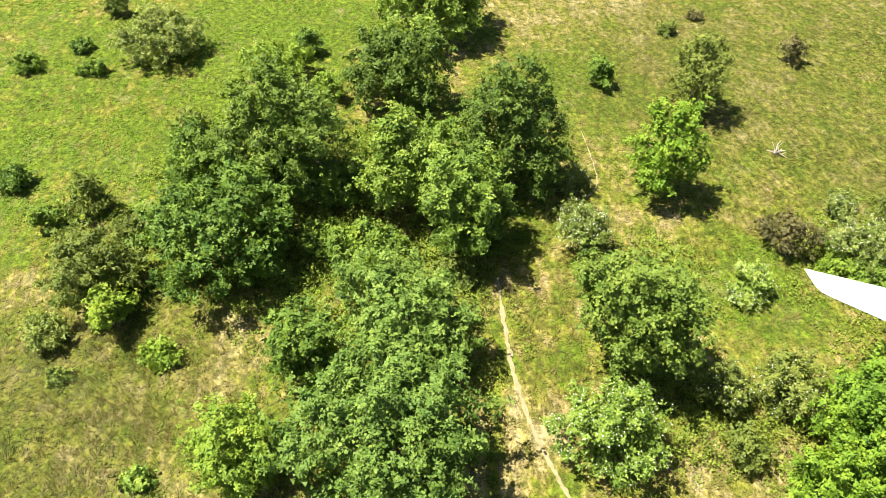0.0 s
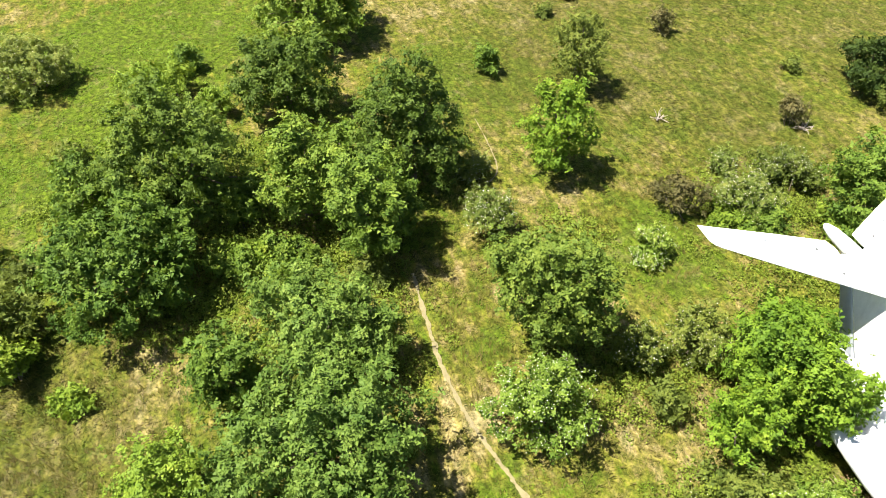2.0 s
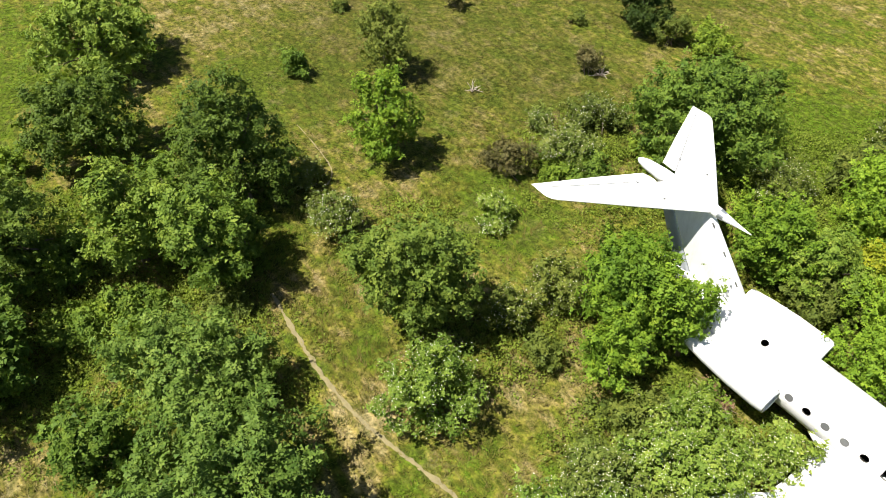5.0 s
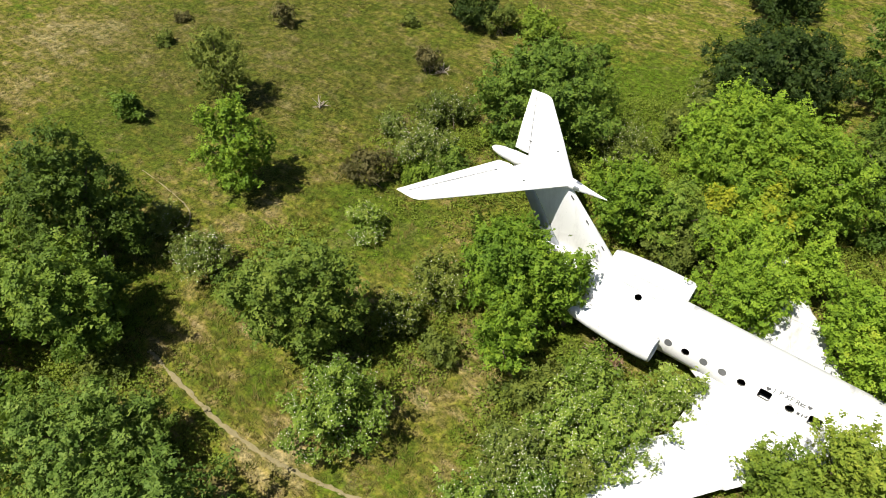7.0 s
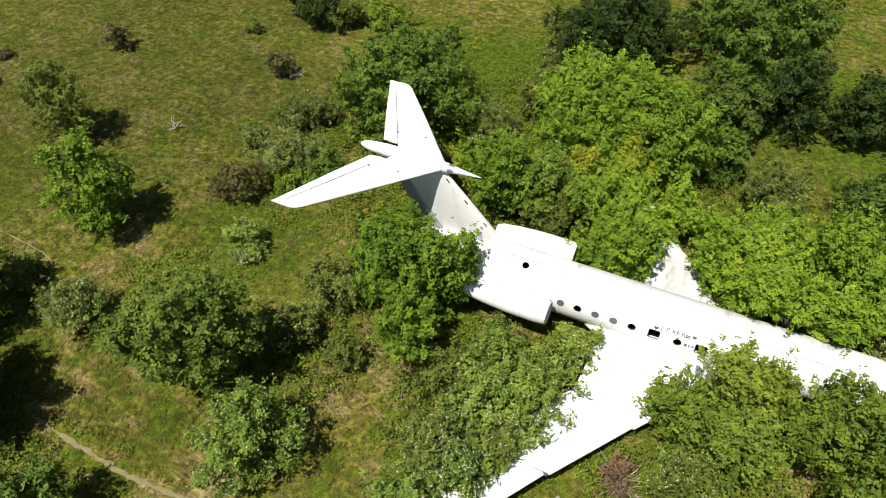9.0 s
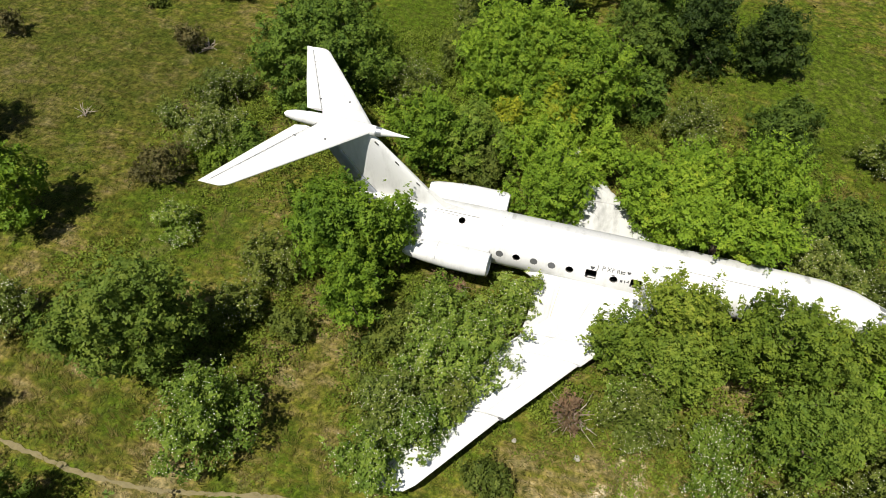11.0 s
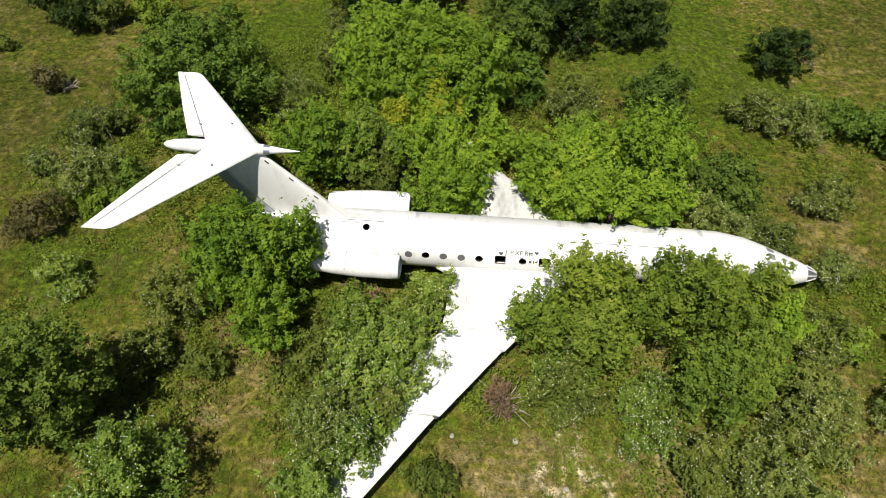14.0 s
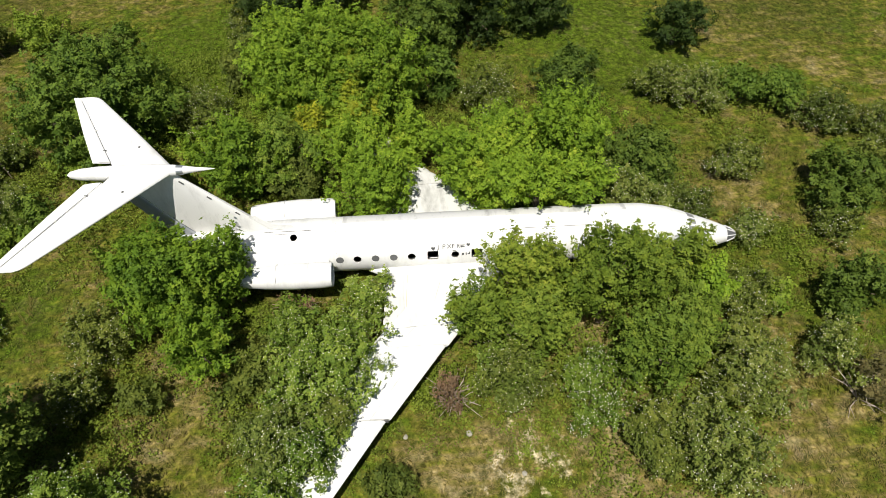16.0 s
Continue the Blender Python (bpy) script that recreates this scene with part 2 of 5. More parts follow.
# dark, usual and light tone of each foliage
TONES = {
    "green": ((0.056, 0.110, 0.017), (0.121, 0.192, 0.025), (0.239, 0.307, 0.047)),
    "mid": ((0.076, 0.128, 0.014), (0.157, 0.222, 0.025), (0.297, 0.335, 0.048)),
    "deep": ((0.016, 0.034, 0.008), (0.036, 0.064, 0.011), (0.08, 0.115, 0.022)),
    "dark": ((0.049, 0.087, 0.015), (0.100, 0.156, 0.022), (0.184, 0.240, 0.039)),
    "light": ((0.090, 0.158, 0.020), (0.178, 0.255, 0.039), (0.303, 0.356, 0.071)),
    "walnut": ((0.063, 0.120, 0.019), (0.140, 0.215, 0.038), (0.257, 0.317, 0.069)),
    "fresh": ((0.063, 0.127, 0.012), (0.137, 0.229, 0.019), (0.264, 0.340, 0.035)),
    "plum": ((0.100, 0.184, 0.015), (0.193, 0.303, 0.025), (0.345, 0.422, 0.045)),
    "sage": ((0.066, 0.122, 0.017), (0.138, 0.206, 0.026), (0.255, 0.319, 0.046)),
    "lime": ((0.096, 0.162, 0.018), (0.173, 0.254, 0.027), (0.289, 0.345, 0.048)),
    "yellow": ((0.127, 0.186, 0.015), (0.239, 0.279, 0.020), (0.392, 0.383, 0.030)),
    "olive": ((0.060, 0.090, 0.015), (0.120, 0.156, 0.027), (0.210, 0.242, 0.047)),
    "grey": ((0.080, 0.123, 0.021), (0.152, 0.195, 0.039), (0.269, 0.291, 0.080)),
    "brown": ((0.084, 0.080, 0.027), (0.139, 0.127, 0.049), (0.223, 0.191, 0.086)),
    "dry": ((0.145, 0.096, 0.055), (0.223, 0.149, 0.091), (0.334, 0.234, 0.149)),
}
LEAF = {k: leafy("leaves_" + k, list(zip((0.0, 0.5, 1.0), v))) for k, v in TONES.items()}
# lighter young leaves; the lift also paints a highlight onto the twig tips
YOUNG_LIT = {k: leafy("young_lit_leaves_" + k, list(zip((0.0, 0.5, 1.0), [tuple(min(0.5, c * g) for c, g in zip(t, (1.3, 1.22, 1.2))) for t in v])), 0.36) for k, v in TONES.items()}


# ---- builders ----
def part(name, bm, material, parent=None, label="", smooth=True, m=None):
    me = bpy.data.meshes.new(name)
    bm.normal_update()
    bm.to_mesh(me)
    bm.free()
    return part_mesh(name, me, material, parent, label, smooth, m)


def part_mesh(name, me, material, parent=None, label="", smooth=False, m=None):
    if material and not me.materials:
        me.materials.append(material)
    if smooth:
        me.polygons.foreach_set("use_smooth", [True] * len(me.polygons))
        me.set_sharp_from_angle(angle=radians(38))
    ob = new(name, me)
    if parent:
        ob.parent = parent
    if m is not None:
        ob.matrix_local = m
    return tagged(ob, label)


def polys(name, verts, size, material):
    """A mesh of separate faces with size corners each, from an (n * size, 3) array."""
    me = bpy.data.meshes.new(name)
    count = len(verts) // size
    me.vertices.add(len(verts))
    me.vertices.foreach_set("co", np.ascontiguousarray(verts, np.float32).ravel())
    me.loops.add(len(verts))
    me.loops.foreach_set("vertex_index", np.arange(len(verts), dtype=np.int32))
    me.polygons.add(count)
    me.polygons.foreach_set("loop_start", np.arange(0, len(verts), size, dtype=np.int32))
    me.materials.append(material)
    me.update(calc_edges=True)
    return me


def loft(rings, closed=True, caps=True):
    """A skin over rings of equally many points."""
    bm = bmesh.new()
    vs = [[bm.verts.new(p) for p in ring] for ring in rings]
    for a, b in zip(vs, vs[1:]):
        k = len(a)
        for i in range(k if closed else k - 1):
            bm.faces.new((a[i], a[(i + 1) % k], b[(i + 1) % k], b[i]))
    if caps:
        bm.faces.new(vs[0][::-1])
        bm.faces.new(vs[-1])
    bmesh.ops.recalc_face_normals(bm, faces=bm.faces)
    return bm


def add_loft(bm, rings):
    other = loft(rings)
    me = bpy.data.meshes.new("t")
    other.to_mesh(me)
    other.free()
    bm.from_mesh(me)
    bpy.data.meshes.remove(me)


def circle_x(x, y, z, ry, rz, n=40):
    return [(x, y + ry * math.cos(a), z + rz * math.sin(a)) for a in (2 * math.pi * i / n for i in range(n))]


def tube(points, radii, sides=6):
    """Rings along a bent line."""
    rings = []
    pts = [Vector(p) for p in points]
    for i, p in enumerate(pts):
        d = (pts[min(i + 1, len(pts) - 1)] - pts[max(i - 1, 0)]).normalized()
        u = d.cross(Vector((0.31, 0.87, 0.38))).normalized()
        v = d.cross(u)
        rings.append([p + radii[i] * (u * math.cos(a) + v * math.sin(a)) for a in (2 * math.pi * k / sides for k in range(sides))])
    return rings


def box(bm, size, m):
    bmesh.ops.create_cube(bm, size=1, matrix=m @ Matrix.Diagonal((*size, 1)))


# ---- ground ----
def ground_height(x, y):
    """The meadow rises gently towards negative y."""
    return 0.8 - 0.75 * math.tanh(y / 12) + 0.05 * noise.noise((x * 0.12, y * 0.12, 3.0)) + 0.03 * noise.noise((x * 0.5, y * 0.5, 7.0))


def make_ground():
    steps = [-2500, -900, -400, -200, -130] + [-100 + 1.6 * i for i in range(126)] + [130, 200, 400, 900, 2500]
    bm = bmesh.new()
    rows = [[bm.verts.new((x, y, ground_height(x, y))) for x in steps] for y in steps]
    for a, b in zip(rows, rows[1:]):
        for i in range(len(a) - 1):
            bm.faces.new((a[i], a[i + 1], b[i + 1], b[i]))
    ob = part("ground", bm, MAT_GROUND)
    tagged(ob, "rough dry meadow of green and straw-coloured grass over pale soil", "meadow", kind="structure")


make_ground()

PATH_FAR = ((-38.9, -7.2), (-36.2, -7.4), (-33.3, -7.9), (-32.1, -9.0))
PATH_NEAR = ((-26.4, -16.1), (-23.7, -16.4), (-20.3, -16.7), (-17.4, -16.6), (-14.9, -16.2), (-11.6, -15.5), (-7.7, -15.2), (-2.9, -16.0), (2.8, -17.3))


def smooth_line(points, per=18):
    out = []
    p = [Vector((*points[0], 0))] + [Vector((*q, 0)) for q in points] + [Vector((*points[-1], 0))]
    for i in range(1, len(p) - 2):
        for k in range(per):
            t = k / per
            a, b, c, d = p[i - 1], p[i], p[i + 1], p[i + 2]
            out.append(0.5 * (2 * b + (c - a) * t + (2 * a - 5 * b + 4 * c - d) * t * t + (3 * b - a - 3 * c + d) * t ** 3))
    return out


def make_path(points, width):
    line = smooth_line(points)
    bm = bmesh.new()
    prev = None
    for i, p in enumerate(line):
        d = (line[min(i + 1, len(line) - 1)] - line[max(i - 1, 0)]).normalized()
        side = Vector((-d.y, d.x, 0))
        w = width * (1 + 0.9 * noise.noise((i * 0.35, 0.3, 0)) + 0.9 * noise.noise((i * 1.3, 5, 0.4)))
        w2 = width * (1 + 0.9 * noise.noise((i * 0.35, 9.3, 0)) + 0.9 * noise.noise((i * 1.3, 2, 0.4)))
        w, w2 = max(w, 0.015), max(w2, 0.015)
        pts = []
        for q, up in ((p - side * w, 0.012), (p, 0.02), (p + side * w2, 0.012)):
            pts.append(bm.verts.new((q.x, q.y, ground_height(q.x, q.y) + up + 0.03)))
        if prev:
            for k in (0, 1):
                bm.faces.new((prev[k], pts[k], pts[k + 1], prev[k + 1]))
        prev = pts
    bmesh.ops.recalc_face_normals(bm, faces=bm.faces)
    ob = part("footpath", bm, MAT_PATH)
    tagged(ob, "narrow trodden footpath of pale bare earth through the meadow", "path", kind="structure")
    return np.array([(p.x, p.y) for p in line])


PATH_PTS = np.concatenate([make_path(PATH_NEAR, 0.1), make_path(PATH_FAR, 0.035)])


# ---- plants ----
RNG = np.random.default_rng(11)


def leaf_blades(pos, normal, size, rng, long=1.0, wide=0.6):
    """Small pointed leaf blades at pos, facing about along normal, as an (n * 3, 3) array."""
    n = len(pos)
    normal = normal / np.linalg.norm(normal, axis=1, keepdims=True)
    ref = rng.normal(size=(n, 3))
    u = np.cross(normal, ref)
    u /= np.linalg.norm(u, axis=1, keepdims=True) + 1e-9
    v = np.cross(normal, u)
    s = (size * rng.uniform(0.65, 1.35, n))[:, None]
    a, b = u * s * long * 0.5, v * s * wide * 0.5
    fold = normal * s * rng.uniform(-0.15, 0.15, n)[:, None]
    return np.stack([pos - a * 0.8 + b + fold, pos + a * 1.1, pos - a * 0.7 - b - fold], 1).reshape(-1, 3)


def sphere_dirs(n, rng):
    d = rng.normal(size=(n, 3))
    return d / np.linalg.norm(d, axis=1, keepdims=True)


def crown_points(r, rz, zc, rng, leaf, dens, up, shoots):
    """Leaf places and facings of a crown: several stems' heads, each covered with boughs, each bough a fan of leafy twigs. Also some feet."""
    heads = 1 if r < 0.9 else rng.integers(3, 5 + int(r))
    a = rng.uniform(0, 6.3) + np.arange(heads) * 2.4
    off = rng.uniform(0.25, 0.5, heads) * (heads > 1)
    size = rng.uniform(0.5, 0.72, heads) if heads > 1 else np.ones(1)
    mid = np.stack([np.cos(a) * off * r, np.sin(a) * off * r, rng.uniform(-0.15, 0.2, heads) * rz * (heads > 1)], 1)
    axes = np.stack([size * r, size * r, np.minimum(size * rng.uniform(1.05, 1.45, heads), 1.0) * rz * 0.92], 1)
    if heads > 1:
        mid[0], axes[0] = (0, 0, 0.12 * rz), (0.62 * r, 0.62 * r, 0.86 * rz)
    area = axes[:, 0] * (axes[:, 0] + 2 * axes[:, 2])
    n = int(dens / 8.8 * 4 * math.pi * area.sum() / 3) + 8
    which = rng.choice(heads, n, p=area / area.sum())
    d = sphere_dirs(n, rng)
    d[:, 2] = np.where(d[:, 2] < -0.86, -d[:, 2], d[:, 2])
    push = np.where(rng.uniform(0, 1, n) < 0.35, rng.uniform(0.5, 0.82, n), rng.uniform(0.8, 1.18, n))
    at = mid[which] + d * axes[which] * push[:, None]
    inside = np.zeros(n, bool)
    for k in range(heads):
        inside |= (which != k) & ((((at - mid[k]) / axes[k]) ** 2).sum(1) < 0.55)
    at, d = at[~inside], d[~inside]
    n = len(at)
    fan = 6 if shoots < 0.25 else 5
    k = np.repeat(np.arange(n), fan)
    way = d[k] * (1, 1, 0.8) + (0, 0, up) + rng.normal(size=(n * fan, 3)) * 0.42
    way /= np.linalg.norm(way, axis=1, keepdims=True)
    wide = min(0.13 + 0.04 * r, 0.27)
    tip = at[k] + rng.normal(size=(n * fan, 3)) * wide * (1, 1, 0.6) + way * rng.uniform(-0.15, 0.12, n * fan)[:, None]
    length = rng.uniform(0.35, 0.85, n * fan) * min(0.45 + 0.13 * r, 0.95, 0.55 * r + 0.1)
    long_one = (rng.uniform(0, 1, n * fan) < shoots) & (d[k][:, 2] > -0.1)
    way = np.where(long_one[:, None], way * 0.45 + (0, 0, 0.4 + 0.5 * min(up, 1.0)), way)
    way /= np.linalg.norm(way, axis=1, keepdims=True)
    tip = tip + way * np.where(long_one, rng.uniform(0.2, 0.95, n * fan) * min(0.5 + 0.2 * r, 1.0), 0.0)[:, None]
    length = length + np.where(long_one, 0.7, 0.0)
    # each twig carries four tufts, each a flat rosette of leaves
    tufts, each = 4, 10
    per = tufts * each
    q = np.repeat(np.arange(n * fan), tufts)
    t = np.tile(np.linspace(0.12, 1, tufts), n * fan) + rng.normal(size=n * fan * tufts) * 0.07
    knot = tip[q] - way[q] * (length[q] * (1 - t))[:, None]
    knot = knot + rng.normal(size=knot.shape) * leaf * 0.75
    heart = (at - d * 0.3)[k][q]
    bulge = knot - heart
    bulge /= np.linalg.norm(bulge, axis=1, keepdims=True) + 1e-9
    face = rng.normal(size=knot.shape) * 0.45 + bulge * 0.4 + d[k][q] * 0.2 + (0, 0, 0.45)
    face /= np.linalg.norm(face, axis=1, keepdims=True)
    w = np.repeat(np.arange(len(knot)), each)
    q, t = q[w], t[w]
    off = rng.normal(size=(len(w), 3))
    off -= face[w] * (off * face[w]).sum(1)[:, None] * 0.75
    pos = knot[w] + off * leaf * 0.8
    nrm = face[w] + rng.normal(size=pos.shape) * 0.17
    spires = int(shoots * 11 * r * r) if shoots >= 0.25 else 0
    plume, plume_leaves = 80, 0
    if spires:
        up_way = sphere_dirs(spires, rng)
        up_way[:, 2] = np.abs(up_way[:, 2]) * 0.8 + 0.25
        up_way /= np.linalg.norm(up_way, axis=1, keepdims=True)
        ws = rng.choice(heads, spires, p=area / area.sum())
        foot = mid[ws] + up_way * axes[ws] * 0.82
        rise = up_way * (0.55, 0.55, 0.4) + (0, 0, 0.75) + rng.normal(size=(spires, 3)) * 0.12
        tall = rng.uniform(0.45, 1.15, spires) * min(0.6 + 0.25 * r, 1.15)
        z = np.repeat(np.arange(spires), plume)
        u = np.tile(np.linspace(0, 1, plume), spires)
        ring = rng.normal(size=(len(z), 3)) * (1, 1, 0.35)
        ring /= np.linalg.norm(ring, axis=1, keepdims=True)
        reach = (0.05 + 0.2 * np.sqrt(1.02 - u)) * rng.uniform(0.5, 1.1, len(u))
        pos = np.concatenate([pos, foot[z] + rise[z] * (tall[z] * u)[:, None] + ring * reach[:, None]])
        nrm = np.concatenate([nrm, ring * 0.5 + (0, 0, 0.75) + rng.normal(size=ring.shape) * 0.2])
        plume_leaves = len(z)
    m = int(n * 9.0)
    core = sphere_dirs(m, rng) * np.power(rng.uniform(0.05, 0.66, m), 0.5)[:, None]
    wc = rng.choice(heads, m, p=area / area.sum())
    core = mid[wc] + core * axes[wc]
    pos = np.concatenate([pos, np.repeat(core, 2, 0) + rng.normal(size=(2 * m, 3)) * 0.15])
    nrm = np.concatenate([nrm, rng.normal(size=(2 * m, 3)) + (0, 0, 0.6)])
    pos = pos + (0, 0, zc)
    # upper outer tips and plumes get the young tone with its painted highlight
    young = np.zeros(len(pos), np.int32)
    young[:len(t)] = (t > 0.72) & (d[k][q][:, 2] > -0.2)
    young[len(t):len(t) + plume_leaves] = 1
    scale = np.ones(len(pos))
    scale[-2 * m:] = 1.7
    keep = pos[:, 2] > 0.04
    feet = at * 0.8 + (0, 0, zc)
    return pos[keep], nrm[keep], feet, young[keep], scale[keep]


# leaf colour, leaf length, upward lean, twigs a square metre, share of long shoots, blossoms a square metre, words
KINDS = {
    "maple": ("green", 0.24, 0.3, 5, 0.05, 0, "broad-crowned field maple with mid-green leaves", "tree"),
    "maple_dark": ("dark", 0.23, 0.3, 5.4, 0.05, 0, "dense dark-green broadleaf tree, round crown", "tree"),
    "maple_light": ("light", 0.27, 0.35, 4.6, 0.06, 0, "tall broadleaf tree with pale green leaves", "tree"),
    "maple_small": ("green", 0.21, 0.4, 6, 0.08, 0, "small round-headed green tree", "tree"),
    "oak": ("green", 0.24, 0.5, 5, 0.12, 0, "young oak with loose bright and mid-green foliage", "tree"),
    "oak_dark": ("dark", 0.22, 0.35, 5.6, 0.08, 0, "dense deep-green oak with an uneven crown", "tree"),
    "oak_deep": ("deep", 0.22, 0.35, 5.6, 0.08, 0, "tall dense oak with very dark green leaves", "tree"),
    "chestnut": ("walnut", 0.215, 0.25, 5.4, 0.06, 0, "large walnut tree with long light-green leaves", "tree"),
    "chestnut_dark": ("green", 0.21, 0.25, 5.6, 0.06, 0, "green walnut tree with long leaves", "tree"),
    "tree_lime": ("fresh", 0.21, 0.6, 4.8, 0.15, 0, "young bright yellow-green oak standing in grass", "tree"),
    "tree_olive": ("olive", 0.17, 0.9, 7, 0.25, 0, "thin olive-green wild pear tree", "tree"),
    "plum": ("fresh", 0.19, 0.7, 5.8, 0.3, 0, "vigorous fresh-green wild plum with upright shoots", "tree"),
    "plum_dull": ("mid", 0.18, 0.9, 5.8, 0.4, 0, "mid-green wild plum with upright leafy shoots", "tree"),
    "plum_light": ("plum", 0.19, 0.75, 5.8, 0.32, 0, "bright green wild plum thicket with upright shoots", "tree"),
    "feather": ("plum", 0.165, 1.2, 6.2, 0.5, 0, "feathery yellowish-green plum tree with spiky shoots", "tree"),
    "feather_dark": ("sage", 0.165, 1.2, 6.2, 0.5, 0, "dull olive-green plum tree with spiky shoots", "tree"),
    "bush_lime": ("lime", 0.2, 0.6, 6, 0.12, 0, "bright yellow-green leafy shrub in grass", "shrub"),
    "bush_green": ("green", 0.18, 0.4, 7, 0.1, 0, "low round green shrub in the grass", "shrub"),
    "bush_grey": ("grey", 0.18, 0.5, 6.5, 0.12, 4, "grey-green shrub with pale flowers", "shrub"),
    "bush_olive": ("olive", 0.18, 0.6, 6, 0.15, 0, "dull olive-green twiggy shrub in grass", "shrub"),
    "bush_yellow": ("yellow", 0.2, 0.6, 5.5, 0.2, 0, "leafy shrub with yellowing leaves", "shrub"),
    "bush_brown": ("brown", 0.15, 0.7, 4.5, 0.2, 0, "half-bare brownish shrub on dry grass", "shrub"),
    "bush_dry": ("dry", 0.12, 0.5, 2, 0.1, 0, "heap of dead brown brushwood", "brushwood"),
    "blossom": ("grey", 0.16, 0.5, 6.5, 0.15, 22, "wild rose thicket sprinkled with white blossom", "rose bush"),
    "blossom_dense": ("sage", 0.16, 0.5, 6.5, 0.15, 34, "wild rose thicket covered in white blossom", "rose bush"),
    "blossom_pale": ("light", 0.17, 0.6, 6.2, 0.15, 22, "pale green flowering thicket with small white blossoms", "rose bush"),
    "blossom_olive": ("olive", 0.16, 0.6, 6.2, 0.18, 16, "olive-green bramble with scattered white blossoms", "rose bush"),
}


def stems(r, h, zc, lobes, rng, tree):
    """Tapered trunk or stems and limbs that end in the crown's lobes."""
    bm = bmesh.new()
    thick = 0.022 * h + 0.02 * r + 0.02
    if tree:
        top = Vector((rng.normal() * 0.15, rng.normal() * 0.15, max(zc * 0.75, 0.6)))
        add_loft(bm, tube([(0, 0, -0.15), (0, 0, 0.1), top * 0.5, top], [thick * 1.5, thick * 1.15, thick, thick * 0.7], 7))
        starts = [top * rng.uniform(0.55, 1.0) for _ in range(9)]
    else:
        starts = [Vector((rng.normal() * 0.15 * r, rng.normal() * 0.15 * r, -0.05)) for _ in range(7)]
        thick *= 0.6
    pick = rng.choice(len(lobes), min(len(starts), len(lobes)), replace=False)
    for s, k in zip(starts, pick):
        e = Vector(lobes[k])
        mid = s.lerp(e, 0.5) + Vector((0, 0, 0.08 * (e - s).length))
        add_loft(bm, tube([s, mid, e], [thick * 0.55, thick * 0.35, thick * 0.1], 5))
    return bm


PLANT_COUNT = [0]


def plant(kind, x, y, r, h, zc):
    """A tree or shrub at (x, y): crown radius r, crown height h, crown centre at zc."""
    colour, leaf, up, dens, shoots, flowers, words, cat = KINDS[kind]
    PLANT_COUNT[0] += 1
    rng = np.random.default_rng(100 + PLANT_COUNT[0])
    tree = cat == "tree"
    rz = h / 2
    size = words.split()
    tall = "tall " if tree and zc + rz > 6.5 and "tall" not in size and "large" not in size else ""
    ob = tagged(new("tree" if tree else "shrub"), tall + words, cat)
    ob.location = (x, y, ground_height(x, y))
    leaf *= 0.62 if leaf < 0.2 else 0.58
    pos, nrm, lobes, young, scale = crown_points(r * (1.04 if tree else 1.02), rz, zc, rng, leaf, dens, up, shoots)
    leaves = polys("leaves", leaf_blades(pos, nrm, leaf * scale, rng, 1.15, 0.9), 3, LEAF[colour])
    leaves.materials.append(YOUNG_LIT[colour])
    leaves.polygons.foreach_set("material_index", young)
    part_mesh("crown" if tree else "foliage", leaves, None, ob)
    part("trunk" if tree else "branchwork", stems(r, h, zc, lobes, rng, tree), MAT_BARK if kind != "bush_dry" else MAT_TWIG, ob)
    if flowers:
        k = int(flowers * 5 * math.pi * r * r * 0.6)
        pick = rng.choice(len(pos), min(k, len(pos)), replace=False)
        away = pos[pick] - (0, 0, zc * 0.6)
        away /= np.linalg.norm(away, axis=1, keepdims=True) + 1e-9
        clump = pos[pick] + away * rng.uniform(0.03, 0.12, len(pick))[:, None]
        part_mesh("blossom", polys("petals", leaf_blades(clump, away * 0.6 + (0, 0, 0.8) + rng.normal(size=away.shape) * 0.3, 0.052, rng, 1.0, 0.95), 3, MAT_BLOSSOM),
                  None, ob, "small white flowers")
    if kind == "bush_dry":
        twigs = bmesh.new()
        for _ in range(60):
            a, l2 = rng.uniform(0, 6.3), rng.uniform(0.5, 1.1) * r
            tip = Vector((math.cos(a) * l2, math.sin(a) * l2, rng.uniform(0.1, 1.0) * h * 0.7))
            foot = Vector((rng.normal() * 0.2 * r, rng.normal() * 0.2 * r, 0.0))
            add_loft(twigs, tube([foot, foot.lerp(tip, 0.5) + Vector((0, 0, 0.15)), tip], [0.03, 0.02, 0.008], 4))
        part("brushwood", twigs, MAT_TWIG, ob, "bare dead twigs")
    return ob


plant("maple_dark", -35.8, -27.0, 3.93, 8.8, 4.3)
plant("maple", -30.4, -30.9, 4.28, 6.0, 2.9)
plant("maple_small", -38.3, -32.7, 2.40, 3.4, 1.6)
plant("maple_dark", -43.6, -19.4, 3.41, 6.0, 2.9)
plant("maple_light", -52.8, -15.0, 4.55, 6.5, 3.2)
plant("oak_dark", -33.9, -13.6, 3.72, 8.6, 4.2)
plant("maple", -32.9, -20.5, 2.95, 6.8, 3.3)
plant("maple", -28.9, -18.1, 3.07, 7.1, 3.5)
plant("chestnut", -22.3, -21.8, 3.5, 5.3, 2.6)
plant("chestnut_dark", -22.0, -26.5, 2.03, 4.7, 2.3)
plant("chestnut", -15.6, -23.0, 4.61, 6.5, 3.2)
plant("bush_lime", -17.1, -29.9, 2.42, 4.6, 2.3)
plant("tree_lime", -32.1, -4.4, 2.45, 6.9, 3.3)
plant("tree_olive", -41.0, 2.2, 2.57, 5.9, 2.9)
